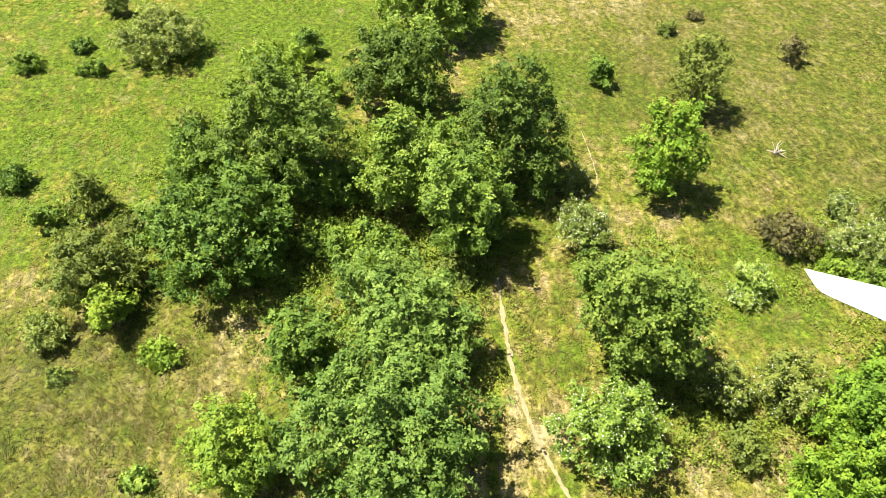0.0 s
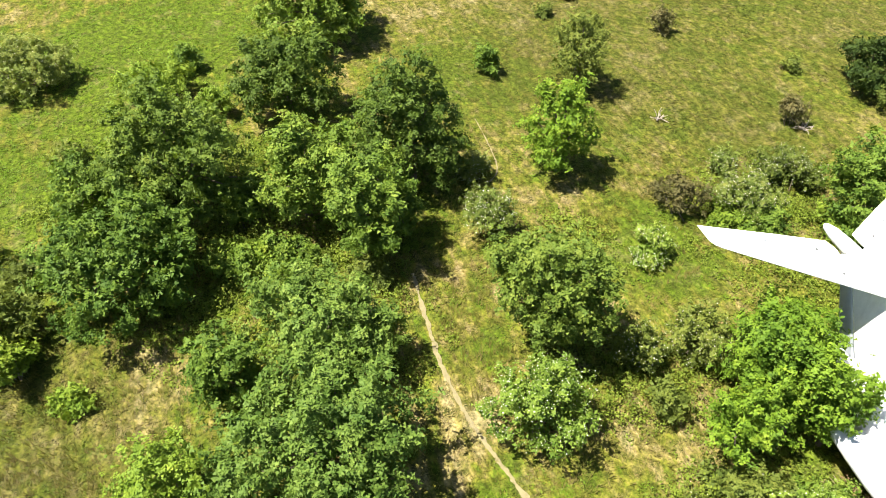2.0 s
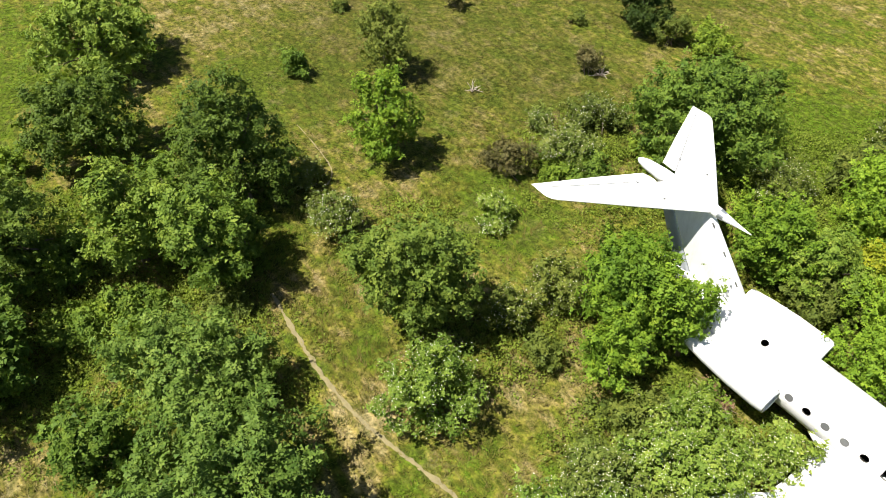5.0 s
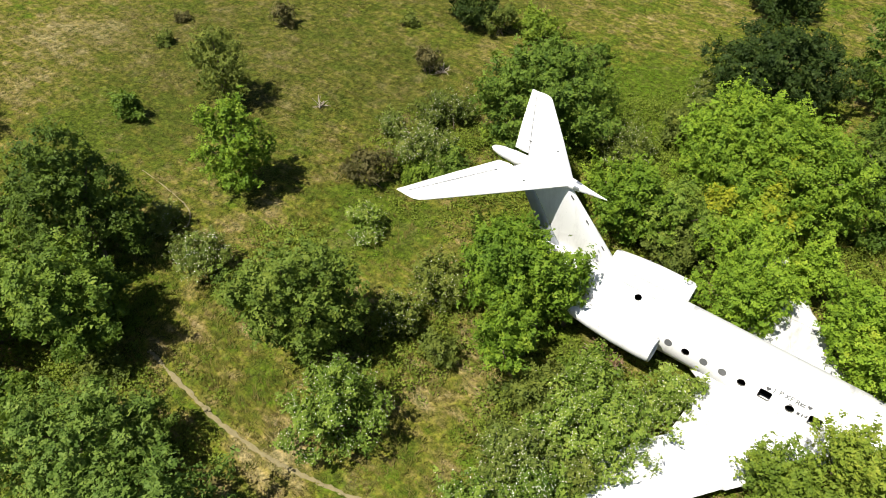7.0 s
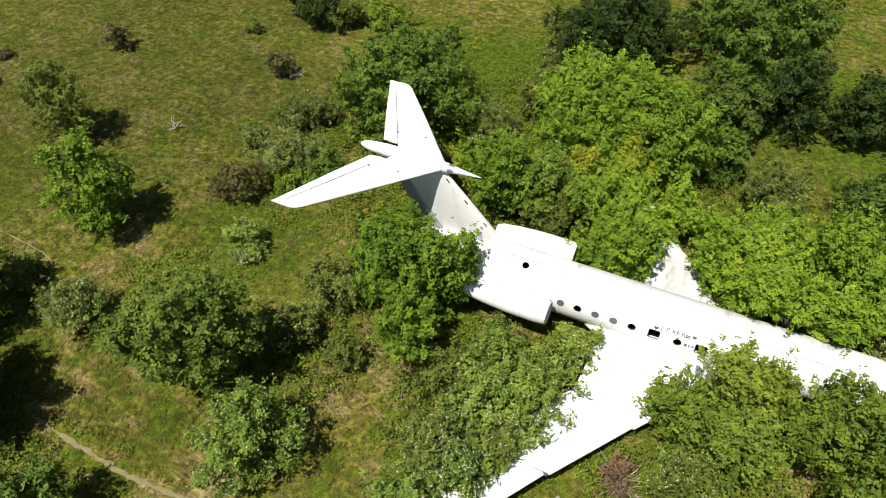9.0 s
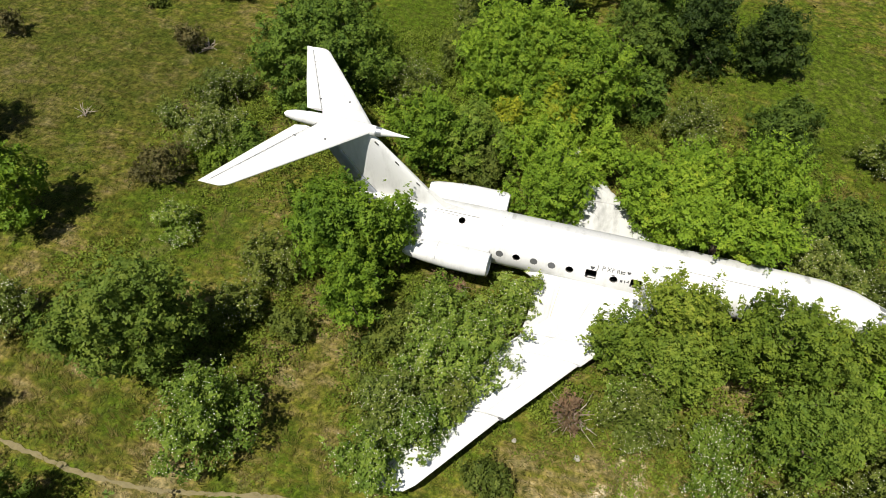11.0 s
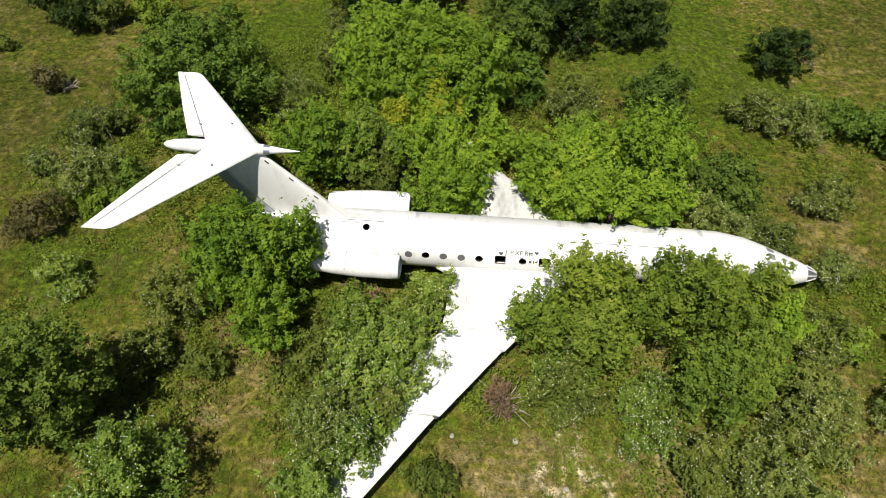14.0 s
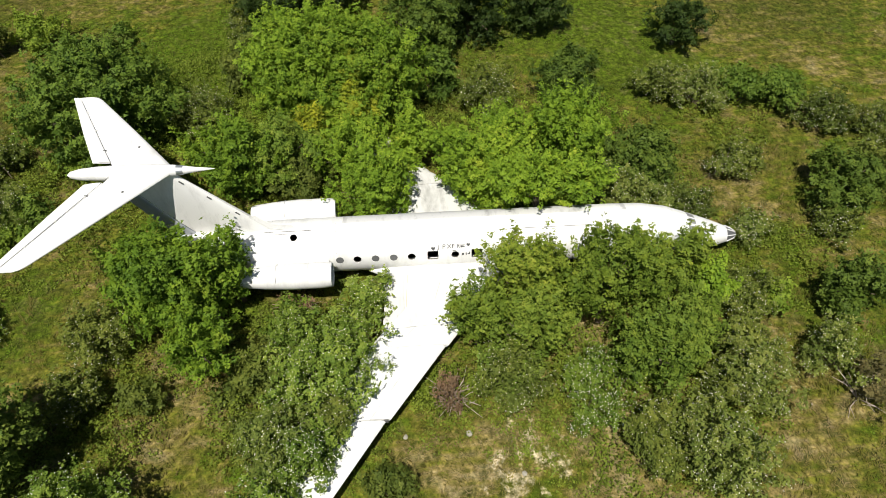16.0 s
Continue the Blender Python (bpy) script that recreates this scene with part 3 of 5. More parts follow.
plant("bush_green", -44.4, -4.0, 1.37, 2.0, 1.0)
plant("oak_dark", -19.9, -11.1, 3.2, 7.8, 3.7)
plant("bush_yellow", -22.4, -12.3, 0.8, 1.8, 4.0)
plant("blossom_pale", -15.3, -13.8, 2.35, 4.2, 2.0)
plant("blossom", -28.4, -10.5, 1.80, 2.8, 1.4)
plant("blossom", -33.0, -9.4, 1.38, 1.4, 0.7)
plant("blossom_olive", -17.1, -7.3, 1.54, 2.9, 1.4)
plant("blossom_olive", -16.6, -4.0, 1.67, 3.2, 1.6)
plant("blossom_pale", -23.0, -2.6, 1.62, 1.6, 0.8)
plant("bush_olive", -29.4, -37.8, 2.62, 3.8, 1.9)
plant("bush_olive", -36.0, -38.9, 1.47, 2.8, 1.4)
plant("bush_green", -34.8, -41.1, 1.06, 1.9, 0.9)
plant("bush_lime", -26.6, -36.5, 1.36, 2.6, 1.3)
plant("bush_grey", -26.5, -39.6, 1.30, 1.5, 0.7)
plant("bush_grey", -53.5, -36.0, 3.27, 3.3, 1.6)
plant("bush_green", -53.1, -46.6, 1.01, 1.4, 0.7)
plant("bush_green", -39.0, -44.1, 1.03, 1.3, 0.7)
plant("bush_green", -55.3, -43.1, 0.62, 1.0, 0.5)
plant("bush_green", -51.8, -25.5, 1.10, 2.1, 1.0)
plant("bush_olive", -60.9, -41.0, 1.00, 1.9, 0.9)
plant("bush_lime", -24.1, -33.9, 0.99, 1.0, 0.5)
plant("bush_lime", -45.4, -24.3, 1.30, 2.1, 1.0)
plant("bush_lime", -48.3, -27.7, 2.81, 2.8, 1.4)
plant("bush_brown", -46.1, 12.9, 1.17, 2.2, 1.1)
plant("bush_olive", -51.7, 4.6, 0.71, 1.0, 0.5)
plant("bush_brown", -53.8, 8.0, 0.62, 0.8, 0.4)
plant("bush_green", -51.8, -41.6, 1.07, 1.1, 0.5)
plant("bush_grey", -23.7, -38.8, 0.42, 0.4, 0.2)
plant("bush_green", -17.5, -34.3, 0.53, 0.5, 0.3)
plant("bush_olive", -43.5, -33.7, 1.36, 1.4, 0.7)
plant("bush_lime", -28.6, -23.0, 1.11, 1.1, 0.5)
plant("bush_olive", -26.6, -18.5, 1.40, 1.4, 0.7)
plant("bush_brown", -26.1, 1.3, 1.83, 2.8, 1.4)
plant("blossom", -28.9, 6.4, 1.14, 1.6, 0.8)
plant("blossom", -24.8, 5.0, 2.10, 2.9, 1.4)
plant("blossom_olive", -26.3, 9.6, 2.34, 2.3, 1.1)
plant("bush_lime", -24.2, 3.8, 1.37, 1.4, 0.7)
plant("bush_green", -22.8, 5.2, 1.76, 1.8, 0.9)
plant("oak", -20.5, 12.8, 4.51, 6.8, 3.4)
plant("bush_lime", -27.7, 24.2, 2.08, 2.2, 1.1)
plant("bush_olive", -30.1, 23.1, 1.63, 2.8, 1.4)
plant("oak_deep", -33.7, 23.4, 2.39, 4.0, 2.0)
plant("bush_brown", -31.5, 14.6, 1.33, 2.1, 1.1)
plant("bush_olive", -37.5, 19.6, 0.61, 1.0, 0.5)
plant("bush_lime", -21.7, 9.5, 1.34, 1.9, 0.9)
plant("bush_green", -21.5, 24.1, 0.77, 1.5, 0.7)
plant("oak_deep", -12.3, 40.7, 3.01, 4.2, 2.1)
plant("oak_deep", -8.0, 25.5, 4.94, 6.9, 3.4)
plant("maple", 1.7, 30.7, 5.61, 7.9, 3.9)
plant("oak_deep", 4.7, 22.7, 2.63, 6.1, 3.0)
plant("oak_dark", 0.7, 19.7, 2.31, 5.3, 2.6)
plant("oak_deep", 9.9, 23.4, 2.36, 4.9, 2.4)
plant("plum_light", -5.6, 14.2, 5.12, 7.2, 3.5)
plant("bush_yellow", -4.2, 11.6, 1.0, 2.4, 5.4)
plant("feather", -4.1, 7.8, 2.5, 4.0, 2.5)
plant("bush_yellow", -3.6, 9.8, 1.2, 2.4, 4.2)
plant("feather", -3.2, 3.9, 2.38, 4.2, 2.4)
plant("plum", -10.8, 6.7, 2.53, 5.1, 2.5)
plant("maple_small", -8.2, 7.7, 2.19, 4.4, 2.2)
plant("bush_olive", -11.6, 18.0, 2.04, 3.7, 1.8)
plant("blossom", -14.2, 13.8, 2.18, 2.2, 1.1)
plant("blossom_olive", -12.7, 25.2, 1.29, 1.4, 0.7)
plant("bush_olive", -22.2, 22.9, 1.62, 1.6, 0.8)
plant("plum_light", 4.9, 5.6, 2.18, 4.1, 2.4)
plant("plum", -13.8, -2.5, 2.16, 5.7, 3.2)
plant("bush_olive", -11.7, -4.8, 1.05, 2.0, 1.0)
plant("blossom_pale", -3.7, -3.3, 1.5, 2.2, 1.3)
plant("blossom_pale", -5.7, -6.9, 3.10, 3.2, 1.7)
plant("blossom", -7.4, -10.8, 1.80, 3.5, 1.7)
plant("blossom_pale", -4.7, -9.4, 0.63, 1.6, 0.9)
plant("bush_olive", -2.9, -12.6, 1.26, 1.3, 0.6)
plant("plum_dull", 1.8, -5.4, 1.49, 3.8, 2.0)
plant("plum_dull", 4.0, -3.5, 1.97, 5.4, 3.1)
plant("feather_dark", 4.2, -6.0, 1.87, 4.5, 2.3)
plant("plum_dull", 8.3, -4.6, 2.50, 6.5, 3.6)
plant("feather_dark", 11.8, -5.9, 1.72, 4.0, 1.9)
plant("plum_dull", 12.9, -2.9, 1.72, 4.0, 2.3)
plant("feather_dark", 9.8, -8.2, 1.95, 4.5, 2.2)
plant("blossom_olive", 15.6, -4.6, 1.87, 2.7, 1.3)
plant("oak_dark", 24.6, 3.0, 2.4, 3.6, 1.7)
plant("bush_olive", 27.0, 3.6, 2.2, 3.0, 1.4)
plant("blossom_olive", 22.8, 0.4, 1.7, 1.9, 0.9)
plant("blossom", 13.9, -9.6, 1.81, 3.4, 1.7)
plant("blossom_olive", 19.2, 6.1, 1.99, 2.0, 1.0)
plant("blossom_olive", 16.8, 14.2, 1.9, 2.4, 1.2)
plant("blossom", 19.4, 13.0, 2.3, 2.8, 1.4)
plant("bush_green", 22.2, 13.0, 1.9, 2.6, 1.3)
plant("bush_green", 24.6, 12.6, 1.9, 2.6, 1.3)
plant("blossom_olive", 27.3, 10.2, 2.1, 2.2, 1.1)
plant("blossom_olive", 30.0, 8.4, 2.0, 2.2, 1.1)
plant("oak_deep", 20.0, 20.2, 2.23, 3.4, 1.7)
plant("bush_brown", 19.8, -9.8, 1.2, 2.0, 1.0)
plant("blossom", 10.8, -13.0, 2.13, 4.0, 2.0)
plant("blossom_olive", 8.3, -12.2, 1.28, 2.4, 1.2)
plant("blossom_dense", 6.9, -8.8, 2.0, 2.1, 1.0)
plant("blossom_olive", 3.0, -8.6, 1.87, 3.2, 1.5)
plant("oak_dark", 10.2, 14.7, 2.64, 3.7, 1.8)
plant("plum_light", 8.6, 8.3, 3.31, 4.7, 2.3)
plant("plum_light", 4.8, 8.5, 1.82, 4.0, 2.0)
plant("plum_light", 4.3, 3.0, 1.75, 4.0, 2.5)
plant("plum_light", 7.5, 2.6, 2.24, 4.0, 2.5)
plant("maple_dark", 13.0, 5.9, 2.56, 3.6, 1.8)
plant("blossom", 11.2, 2.6, 1.83, 2.8, 1.9)
plant("blossom_olive", 15.0, 3.2, 1.86, 1.9, 0.9)
plant("blossom", 18.1, 0.5, 1.65, 1.6, 0.8)
plant("bush_olive", -7.3, 7.2, 2.29, 2.9, 1.4)
plant("plum", -11.2, 7.9, 3.04, 4.3, 2.1)
plant("blossom_olive", -14.0, 12.7, 1.86, 3.3, 1.6)
plant("bush_olive", -11.4, 17.9, 1.90, 3.6, 1.7)
plant("plum", -4.7, 13.5, 5.15, 7.2, 3.5)
plant("plum_light", -5.3, 9.3, 2.1, 3.6, 2.4)
plant("bush_yellow", -6.2, 8.6, 0.9, 2.2, 3.8)
plant("blossom_olive", -12.4, 24.6, 1.45, 1.6, 0.8)
plant("maple_small", 1.6, 15.6, 1.62, 3.7, 1.8)
plant("blossom_olive", 4.9, 14.0, 2.29, 2.9, 1.4)
plant("feather", -2.3, 3.9, 1.36, 3.8, 2.2)
plant("bush_dry", -7.3, -2.6, 1.2, 1.3, 0.6)
plant("maple_small", -29.9, -15.6, 1.3, 2.8, 1.5)
plant("bush_lime", -30.2, -23.6, 1.2, 1.4, 0.7)
plant("bush_dry", 0.1, -8.6, 0.95, 1.8, 0.9)
plant("bush_lime", 17.0, -4.7, 0.95, 1.8, 0.9)
plant("plum_light", -1.4, 10.3, 1.26, 2.5, 1.2)
plant("plum_light", 3.9, 4.7, 0.91, 2.9, 1.9)
plant("plum", -12.7, -2.9, 1.83, 5.6, 3.5)
plant("plum_dull", 6.3, -4.5, 1.46, 3.8, 2.1)
plant("plum_light", 14.0, -4.2, 1.15, 2.9, 1.6)
plant("bush_green", -30.0, -25.1, 1.91, 1.9, 0.9)
plant("bush_green", -29.2, -22.2, 1.67, 1.8, 0.9)
plant("bush_green", -33.6, -24.1, 1.38, 2.6, 1.3)
plant("bush_olive", -33.2, -36.2, 1.52, 1.5, 0.7)
plant("maple_small", -36.9, -17.1, 2.17, 3.7, 1.8)
plant("plum_dull", 5.0, -4.3, 1.45, 3.9, 2.2)
plant("feather_dark", 1.8, -4.7, 1.27, 3.6, 2.0)
plant("bush_olive", -10.2, -7.4, 1.11, 1.1, 0.5)
plant("bush_olive", -8.7, -6.5, 1.32, 2.5, 1.2)
plant("blossom_olive", -9.1, -9.7, 1.05, 2.0, 1.0)
plant("bush_green", -7.5, -3.6, 1.48, 1.5, 0.7)
plant("bush_olive", -14.4, -7.6, 1.05, 2.0, 1.0)
plant("bush_olive", -12.6, -4.1, 0.96, 1.8, 0.9)
plant("plum", -11.6, -5.7, 1.90, 4.6, 2.4)
plant("plum_light", 3.5, 3.4, 1.14, 3.5, 2.1)
plant("plum_light", 3.6, 6.0, 1.16, 3.6, 2.3)
plant("plum_light", -0.2, 8.4, 1.10, 2.9, 1.7)
plant("plum_light", 2.4, 5.1, 1.51, 4.5, 2.8)
plant("plum_light", 3.0, 3.7, 1.34, 3.8, 2.3)
plant("plum_dull", 5.6, -2.5, 1.22, 3.6, 2.1)
plant("plum_dull", 10.9, -3.0, 1.36, 3.8, 2.2)
plant("plum_light", 2.6, 3.5, 1.11, 3.4, 2.1)
plant("plum_light", -0.8, 7.4, 1.02, 2.8, 1.6)
plant("plum", -11.3, -2.8, 2.0, 6.0, 3.2)
plant("plum", -10.15, -1.55, 1.2, 3.4, 3.9)
plant("plum", -13.3, -1.5, 1.6, 5.0, 3.4)
plant("plum_light", 4.2, 1.65, 1.25, 2.0, 4.6)
plant("plum_light", 5.8, 1.6, 1.4, 2.0, 4.7)
plant("plum_light", 7.4, 1.65, 1.3, 2.0, 4.6)
plant("plum_light", 9.2, 1.8, 0.9, 1.8, 4.3)
plant("blossom_olive", 9.6, -11.3, 1.9, 2.2, 1.1)
plant("blossom_dense", 12.0, -12.2, 1.5, 2.0, 1.0)
plant("feather_dark", 12.3, -7.2, 1.5, 2.6, 1.3)
plant("blossom_olive", 14.7, -7.8, 1.6, 2.8, 1.4)
plant("blossom_olive", 12.9, -9.6, 1.6, 2.2, 1.1)
plant("blossom", 18.9, -8.4, 1.5, 2.2, 1.1)
plant("oak_dark", 20.8, -4.9, 2.1, 3.8, 1.9)
plant("blossom_pale", 2.9, -7.3, 1.5, 1.7, 0.8)
plant("plum_light", 1.75, 4.6, 1.0, 3.2, 2.6)
plant("plum_light", 1.5, 6.5, 1.1, 3.6, 2.6)
plant("plum_light", -1.7, 5.0, 1.0, 3.4, 2.5)
plant("plum_light", -0.4, 8.6, 1.2, 3.2, 2.5)
plant("blossom_dense", -6.3, -11.7, 1.7, 2.8, 2.0)
plant("blossom_pale", -7.7, -13.6, 1.5, 2.6, 1.8)
plant("blossom_olive", -5.0, -9.8, 1.1, 2.2, 2.1)
plant("blossom_pale", -5.4, -10.7, 0.9, 2.4, 1.6)


def dead_branches(x, y, r, h, words):
    """A fan of bare pale branches lying where a shrub has died."""
    PLANT_COUNT[0] += 1
    rng = np.random.default_rng(700 + PLANT_COUNT[0])
    ob = tagged(new("dead_branch"), words, "dead branch")
    ob.location = (x, y, ground_height(x, y))
    for _ in range(12):
        a, l2 = rng.uniform(0, 6.3), rng.uniform(0.5, 1.1) * r
        tip = Vector((math.cos(a) * l2, math.sin(a) * l2, rng.uniform(0.15, 1.0) * h))
        bm = bmesh.new()
        mid = tip * 0.5 + Vector((rng.normal() * 0.08, rng.normal() * 0.08, 0.1))
        add_loft(bm, tube([(0, 0, -0.02), mid, tip], [0.035, 0.025, 0.008], 5))
        side = mid + Vector((rng.normal() * 0.3, rng.normal() * 0.3, 0.2)) * r * 0.6
        add_loft(bm, tube([mid, mid.lerp(side, 0.6), side], [0.02, 0.014, 0.005], 4))
        part("branch", bm, MAT_DEADWOOD, ob)


def stone(x, y, r):
    """A pale weathered lump, sunk a little."""
    bm = bmesh.new()
    bmesh.ops.create_icosphere(bm, subdivisions=2, radius=r)
    for v in bm.verts:
        v.co *= 1 + 0.35 * noise.noise(v.co * 3 / r + Vector((x, y, 0)))
        v.co.z *= 0.6
    ob = part("stone", bm, MAT_STONE, None, "", False)
    tagged(ob, "pale lump of limestone rubble on bare soil", "stone")
    ob.location = (x, y, ground_height(x, y) + r * 0.25)


for x, y, r in ((0.8, -10.3, 0.16), (-2.1, -10.2, 0.12), (5.6, -10.5, 0.14), (3.0, -12.4, 0.12)):
    stone(x, y, r)
dead_branches(-35.1, 5.7, 0.9, 0.8, "bleached dead branches standing in the meadow grass")
dead_branches(-30.7, 15.1, 1.3, 0.7, "grey dead branches beside a brown shrub")
dead_branches(19.4, -10.2, 1.8, 1.1, "dry grey branches of a dying thorn bush")
dead_branches(0.3, -8.3, 1.7, 0.9, "dry reddish-brown branches of a dead bush")
dead_branches(-5.6, -9.2, 1.6, 2.6, "bare grey branches sticking out of a thicket")

# ---- the airliner ----
# its own axes: x forward, y to its left, z up; it leans a little to its left
AIR_M = Matrix(((0.99944, 0.03265, -0.00788, 0.0), (-0.03209, 0.99752, 0.06263, 0.0), (0.00991, -0.06235, 0.99801, 0.0), (0, 0, 0, 1)))
airliner = tagged(new("airliner"), "abandoned white twin-engined airliner with T-tail, overgrown by bushes", "airplane")
airliner.matrix_world = AIR_M
RAD, MID = 1.45, 2.83          # fuselage radius and height of its axis

# station: x, height of the axis, half width, half height
HULL = ((-15.2, 3.55, 0.12, 0.12), (-14.6, 3.5, 0.36, 0.36), (-13.4, 3.36, 0.72, 0.74), (-11.6, 3.12, 1.1, 1.14), (-9.6, 2.92, 1.34, 1.36),
        (-7.8, 2.84, 1.43, 1.44), (-6.0, 2.83, 1.45, 1.45), (2.0, 2.83, 1.45, 1.45), (9.5, 2.82, 1.45, 1.45), (11.2, 2.78, 1.43, 1.44),
        (12.6, 2.62, 1.3, 1.36), (13.6, 2.42, 1.13, 1.18), (14.6, 2.26, 0.92, 0.93), (15.5, 2.14, 0.68, 0.68), (16.1, 2.07, 0.46, 0.46))
NOSE = ((16.1, 2.07, 0.46, 0.46), (16.45, 2.04, 0.31, 0.31), (16.68, 2.02, 0.17, 0.17), (16.78, 2.01, 0.05, 0.05))


def hull_at(x):
    for a, b in zip(HULL, HULL[1:]):
        if a[0] <= x <= b[0]:
            t = (x - a[0]) / (b[0] - a[0])
            return [p + (q - p) * t for p, q in zip(a[1:], b[1:])]
    return HULL[-1][1:]


def on_hull(x, angle, out=0.0):
    """A place on the starboard skin, angle above the horizontal."""
    zc, ry, rz = hull_at(x)
    a = radians(angle)
    return Vector((x, -(ry + out) * math.cos(a), zc + (rz + out) * math.sin(a)))


def skin_pose(x, angle, out=0.0):
    """z away from the skin, x forward."""
    p = on_hull(x, angle, out)
    a = radians(angle)
    z = Vector((0, -math.cos(a), math.sin(a)))
    xa = Vector((1, 0, 0))
    y = z.cross(xa)
    m = Matrix((xa, y, z)).transposed().to_4x4()
    m.translation = p
    return m


def rounded_prism(w, h, corner, depth, m, seg=5):
    """A cutter or frame body with rounded corners."""
    pts = []
    for cx, cy, a0 in ((1, 1, 0), (-1, 1, 90), (-1, -1, 180), (1, -1, 270)):
        for k in range(seg + 1):
            a = radians(a0 + 90 * k / seg)
            pts.append((cx * (w / 2 - corner) + corner * math.cos(a), cy * (h / 2 - corner) + corner * math.sin(a)))
    return loft([[m @ Vector((x, y, z)) for x, y in pts] for z in (-depth, depth)])


WINDOWS = [(x, "round") for x in (-4.8, -3.9, -2.97, -2.03, -1.1)] + [(0.0, "hatch"), (1.16, "round"), (2.28, "hatch")]
SKY_HOLES = ((-7.08, 64), (-5.72, 63))
WIN_ANGLE = 10.5


def make_hull():
    bm = loft([circle_x(x, 0, zc, ry, rz, 64) for x, zc, ry, rz in HULL])
    inner = loft([circle_x(x, 0, zc, ry - 0.09, rz - 0.09, 48) for x, zc, ry, rz in HULL[3:-2]])
    bmesh.ops.reverse_faces(inner, faces=inner.faces)
    me_in = bpy.data.meshes.new("lining")
    inner.to_mesh(me_in)
    inner.free()
    me = bpy.data.meshes.new("fuselage")
    bm.from_mesh(me_in)
    bm.to_mesh(me)
    bm.free()
    me.materials.append(MAT_PAINT)
    me.materials.append(MAT_INTERIOR)
    ob = new("fuselage", me)
    cut = bmesh.new()
    tmp = bpy.data.meshes.new("c")

    def add(prism):
        prism.to_mesh(tmp)
        prism.free()
        cut.from_mesh(tmp)

    for x, kind in WINDOWS:
        if kind == "round":
            add(rounded_prism(0.40, 0.40, 0.199, 0.3, skin_pose(x, WIN_ANGLE)))
        else:
            add(rounded_prism(0.56, 0.52, 0.07, 0.3, skin_pose(x, WIN_ANGLE + 0.5)))
    for x, a in SKY_HOLES:
        add(rounded_prism(0.36, 0.36, 0.179, 0.3, skin_pose(x, a)))
    cme = bpy.data.meshes.new("cutter")
    cut.to_mesh(cme)
    cut.free()
    cob = new("cutter", cme)
    mod = ob.modifiers.new("openings", "BOOLEAN")
    mod.object, mod.operation, mod.solver = cob, "DIFFERENCE", "EXACT"
    dg = bpy.context.evaluated_depsgraph_get()
    done = bpy.data.meshes.new_from_object(ob.evaluated_get(dg))
    ob.modifiers.clear()
    ob.data = done
    bpy.data.objects.remove(cob)
    for p in done.polygons:
        c = p.center
        zc, ry, rz = hull_at(c.x)
        inside = math.hypot(c.y / max(ry, 0.05), (c.z - zc) / max(rz, 0.05)) < 0.985 and -11.5 < c.x < 15.4
        p.material_index = 1 if inside else 0
        p.use_smooth = p.area > 0.0 and not inside
    ob.data.set_sharp_from_angle(angle=radians(32))
    ob.parent = airliner
    return ob


fuselage = make_hull()


def window_ring(x, angle, w, corner, name="window_frame"):
    """A thin raised frame round an opening."""
    m = skin_pose(x, angle, 0.0)
    bm = bmesh.new()
    n = 28
    loops = []
    for rr, z in ((w / 2 + 0.03, 0.003), (w / 2 + 0.026, 0.008), (w / 2 + 0.003, 0.008), (w / 2 - 0.002, -0.015)):
        loops.append([bm.verts.new(m @ Vector((rr * math.cos(a), rr * math.sin(a), z - 0.5 * (rr * math.sin(a)) ** 2 / RAD))) for a in (2 * math.pi * i / n for i in range(n))])
    for a, b in zip(loops, loops[1:]):
        for i in range(n):
            bm.faces.new((a[i], a[(i + 1) % n], b[(i + 1) % n], b[i]))
    bmesh.ops.recalc_face_normals(bm, faces=bm.faces)
    return part(name, bm, MAT_PAINT, fuselage)


def pane(x, angle, w, mat=MAT_GLASS_GREY, words="clouded grey window pane"):
    bm = bmesh.new()
    bmesh.ops.create_cone(bm, cap_ends=True, segments=24, radius1=w / 2, radius2=w / 2, depth=0.012, matrix=skin_pose(x, angle, -0.022))
    return part("window_pane", bm, mat, fuselage, words, False)


for i, (x, kind) in enumerate(WINDOWS):
    if kind == "round":
        window_ring(x, WIN_ANGLE, 0.40, 0.2)
        if i in (0, 2, 3):
            pane(x, WIN_ANGLE, 0.40)
for x, a in SKY_HOLES:
    window_ring(x, a, 0.36, 0.18)
pane(-5.72, 63, 0.36, MAT_PAINT_WORN, "window painted over in worn white")

# nose glazing: facets of dull glass between white bars
nose_bm = loft([circle_x(x, 0, zc, ry, rz, 32) for x, zc, ry, rz in NOSE])
nose = part("nose_cone", nose_bm, MAT_GLASS_GREY, airliner, "glazed nose tip with grey panes")
for k in range(8):
    a = 2 * math.pi * k / 8 + 0.2
    bar = bmesh.new()
    add_loft(bar, tube([(x + 0.002, (ry + 0.012) * math.cos(a), zc + (rz + 0.012) * math.sin(a)) for x, zc, ry, rz in NOSE[:3]], [0.03, 0.03, 0.025], 6))
    part("glazing_bar", bar, MAT_PAINT, nose)


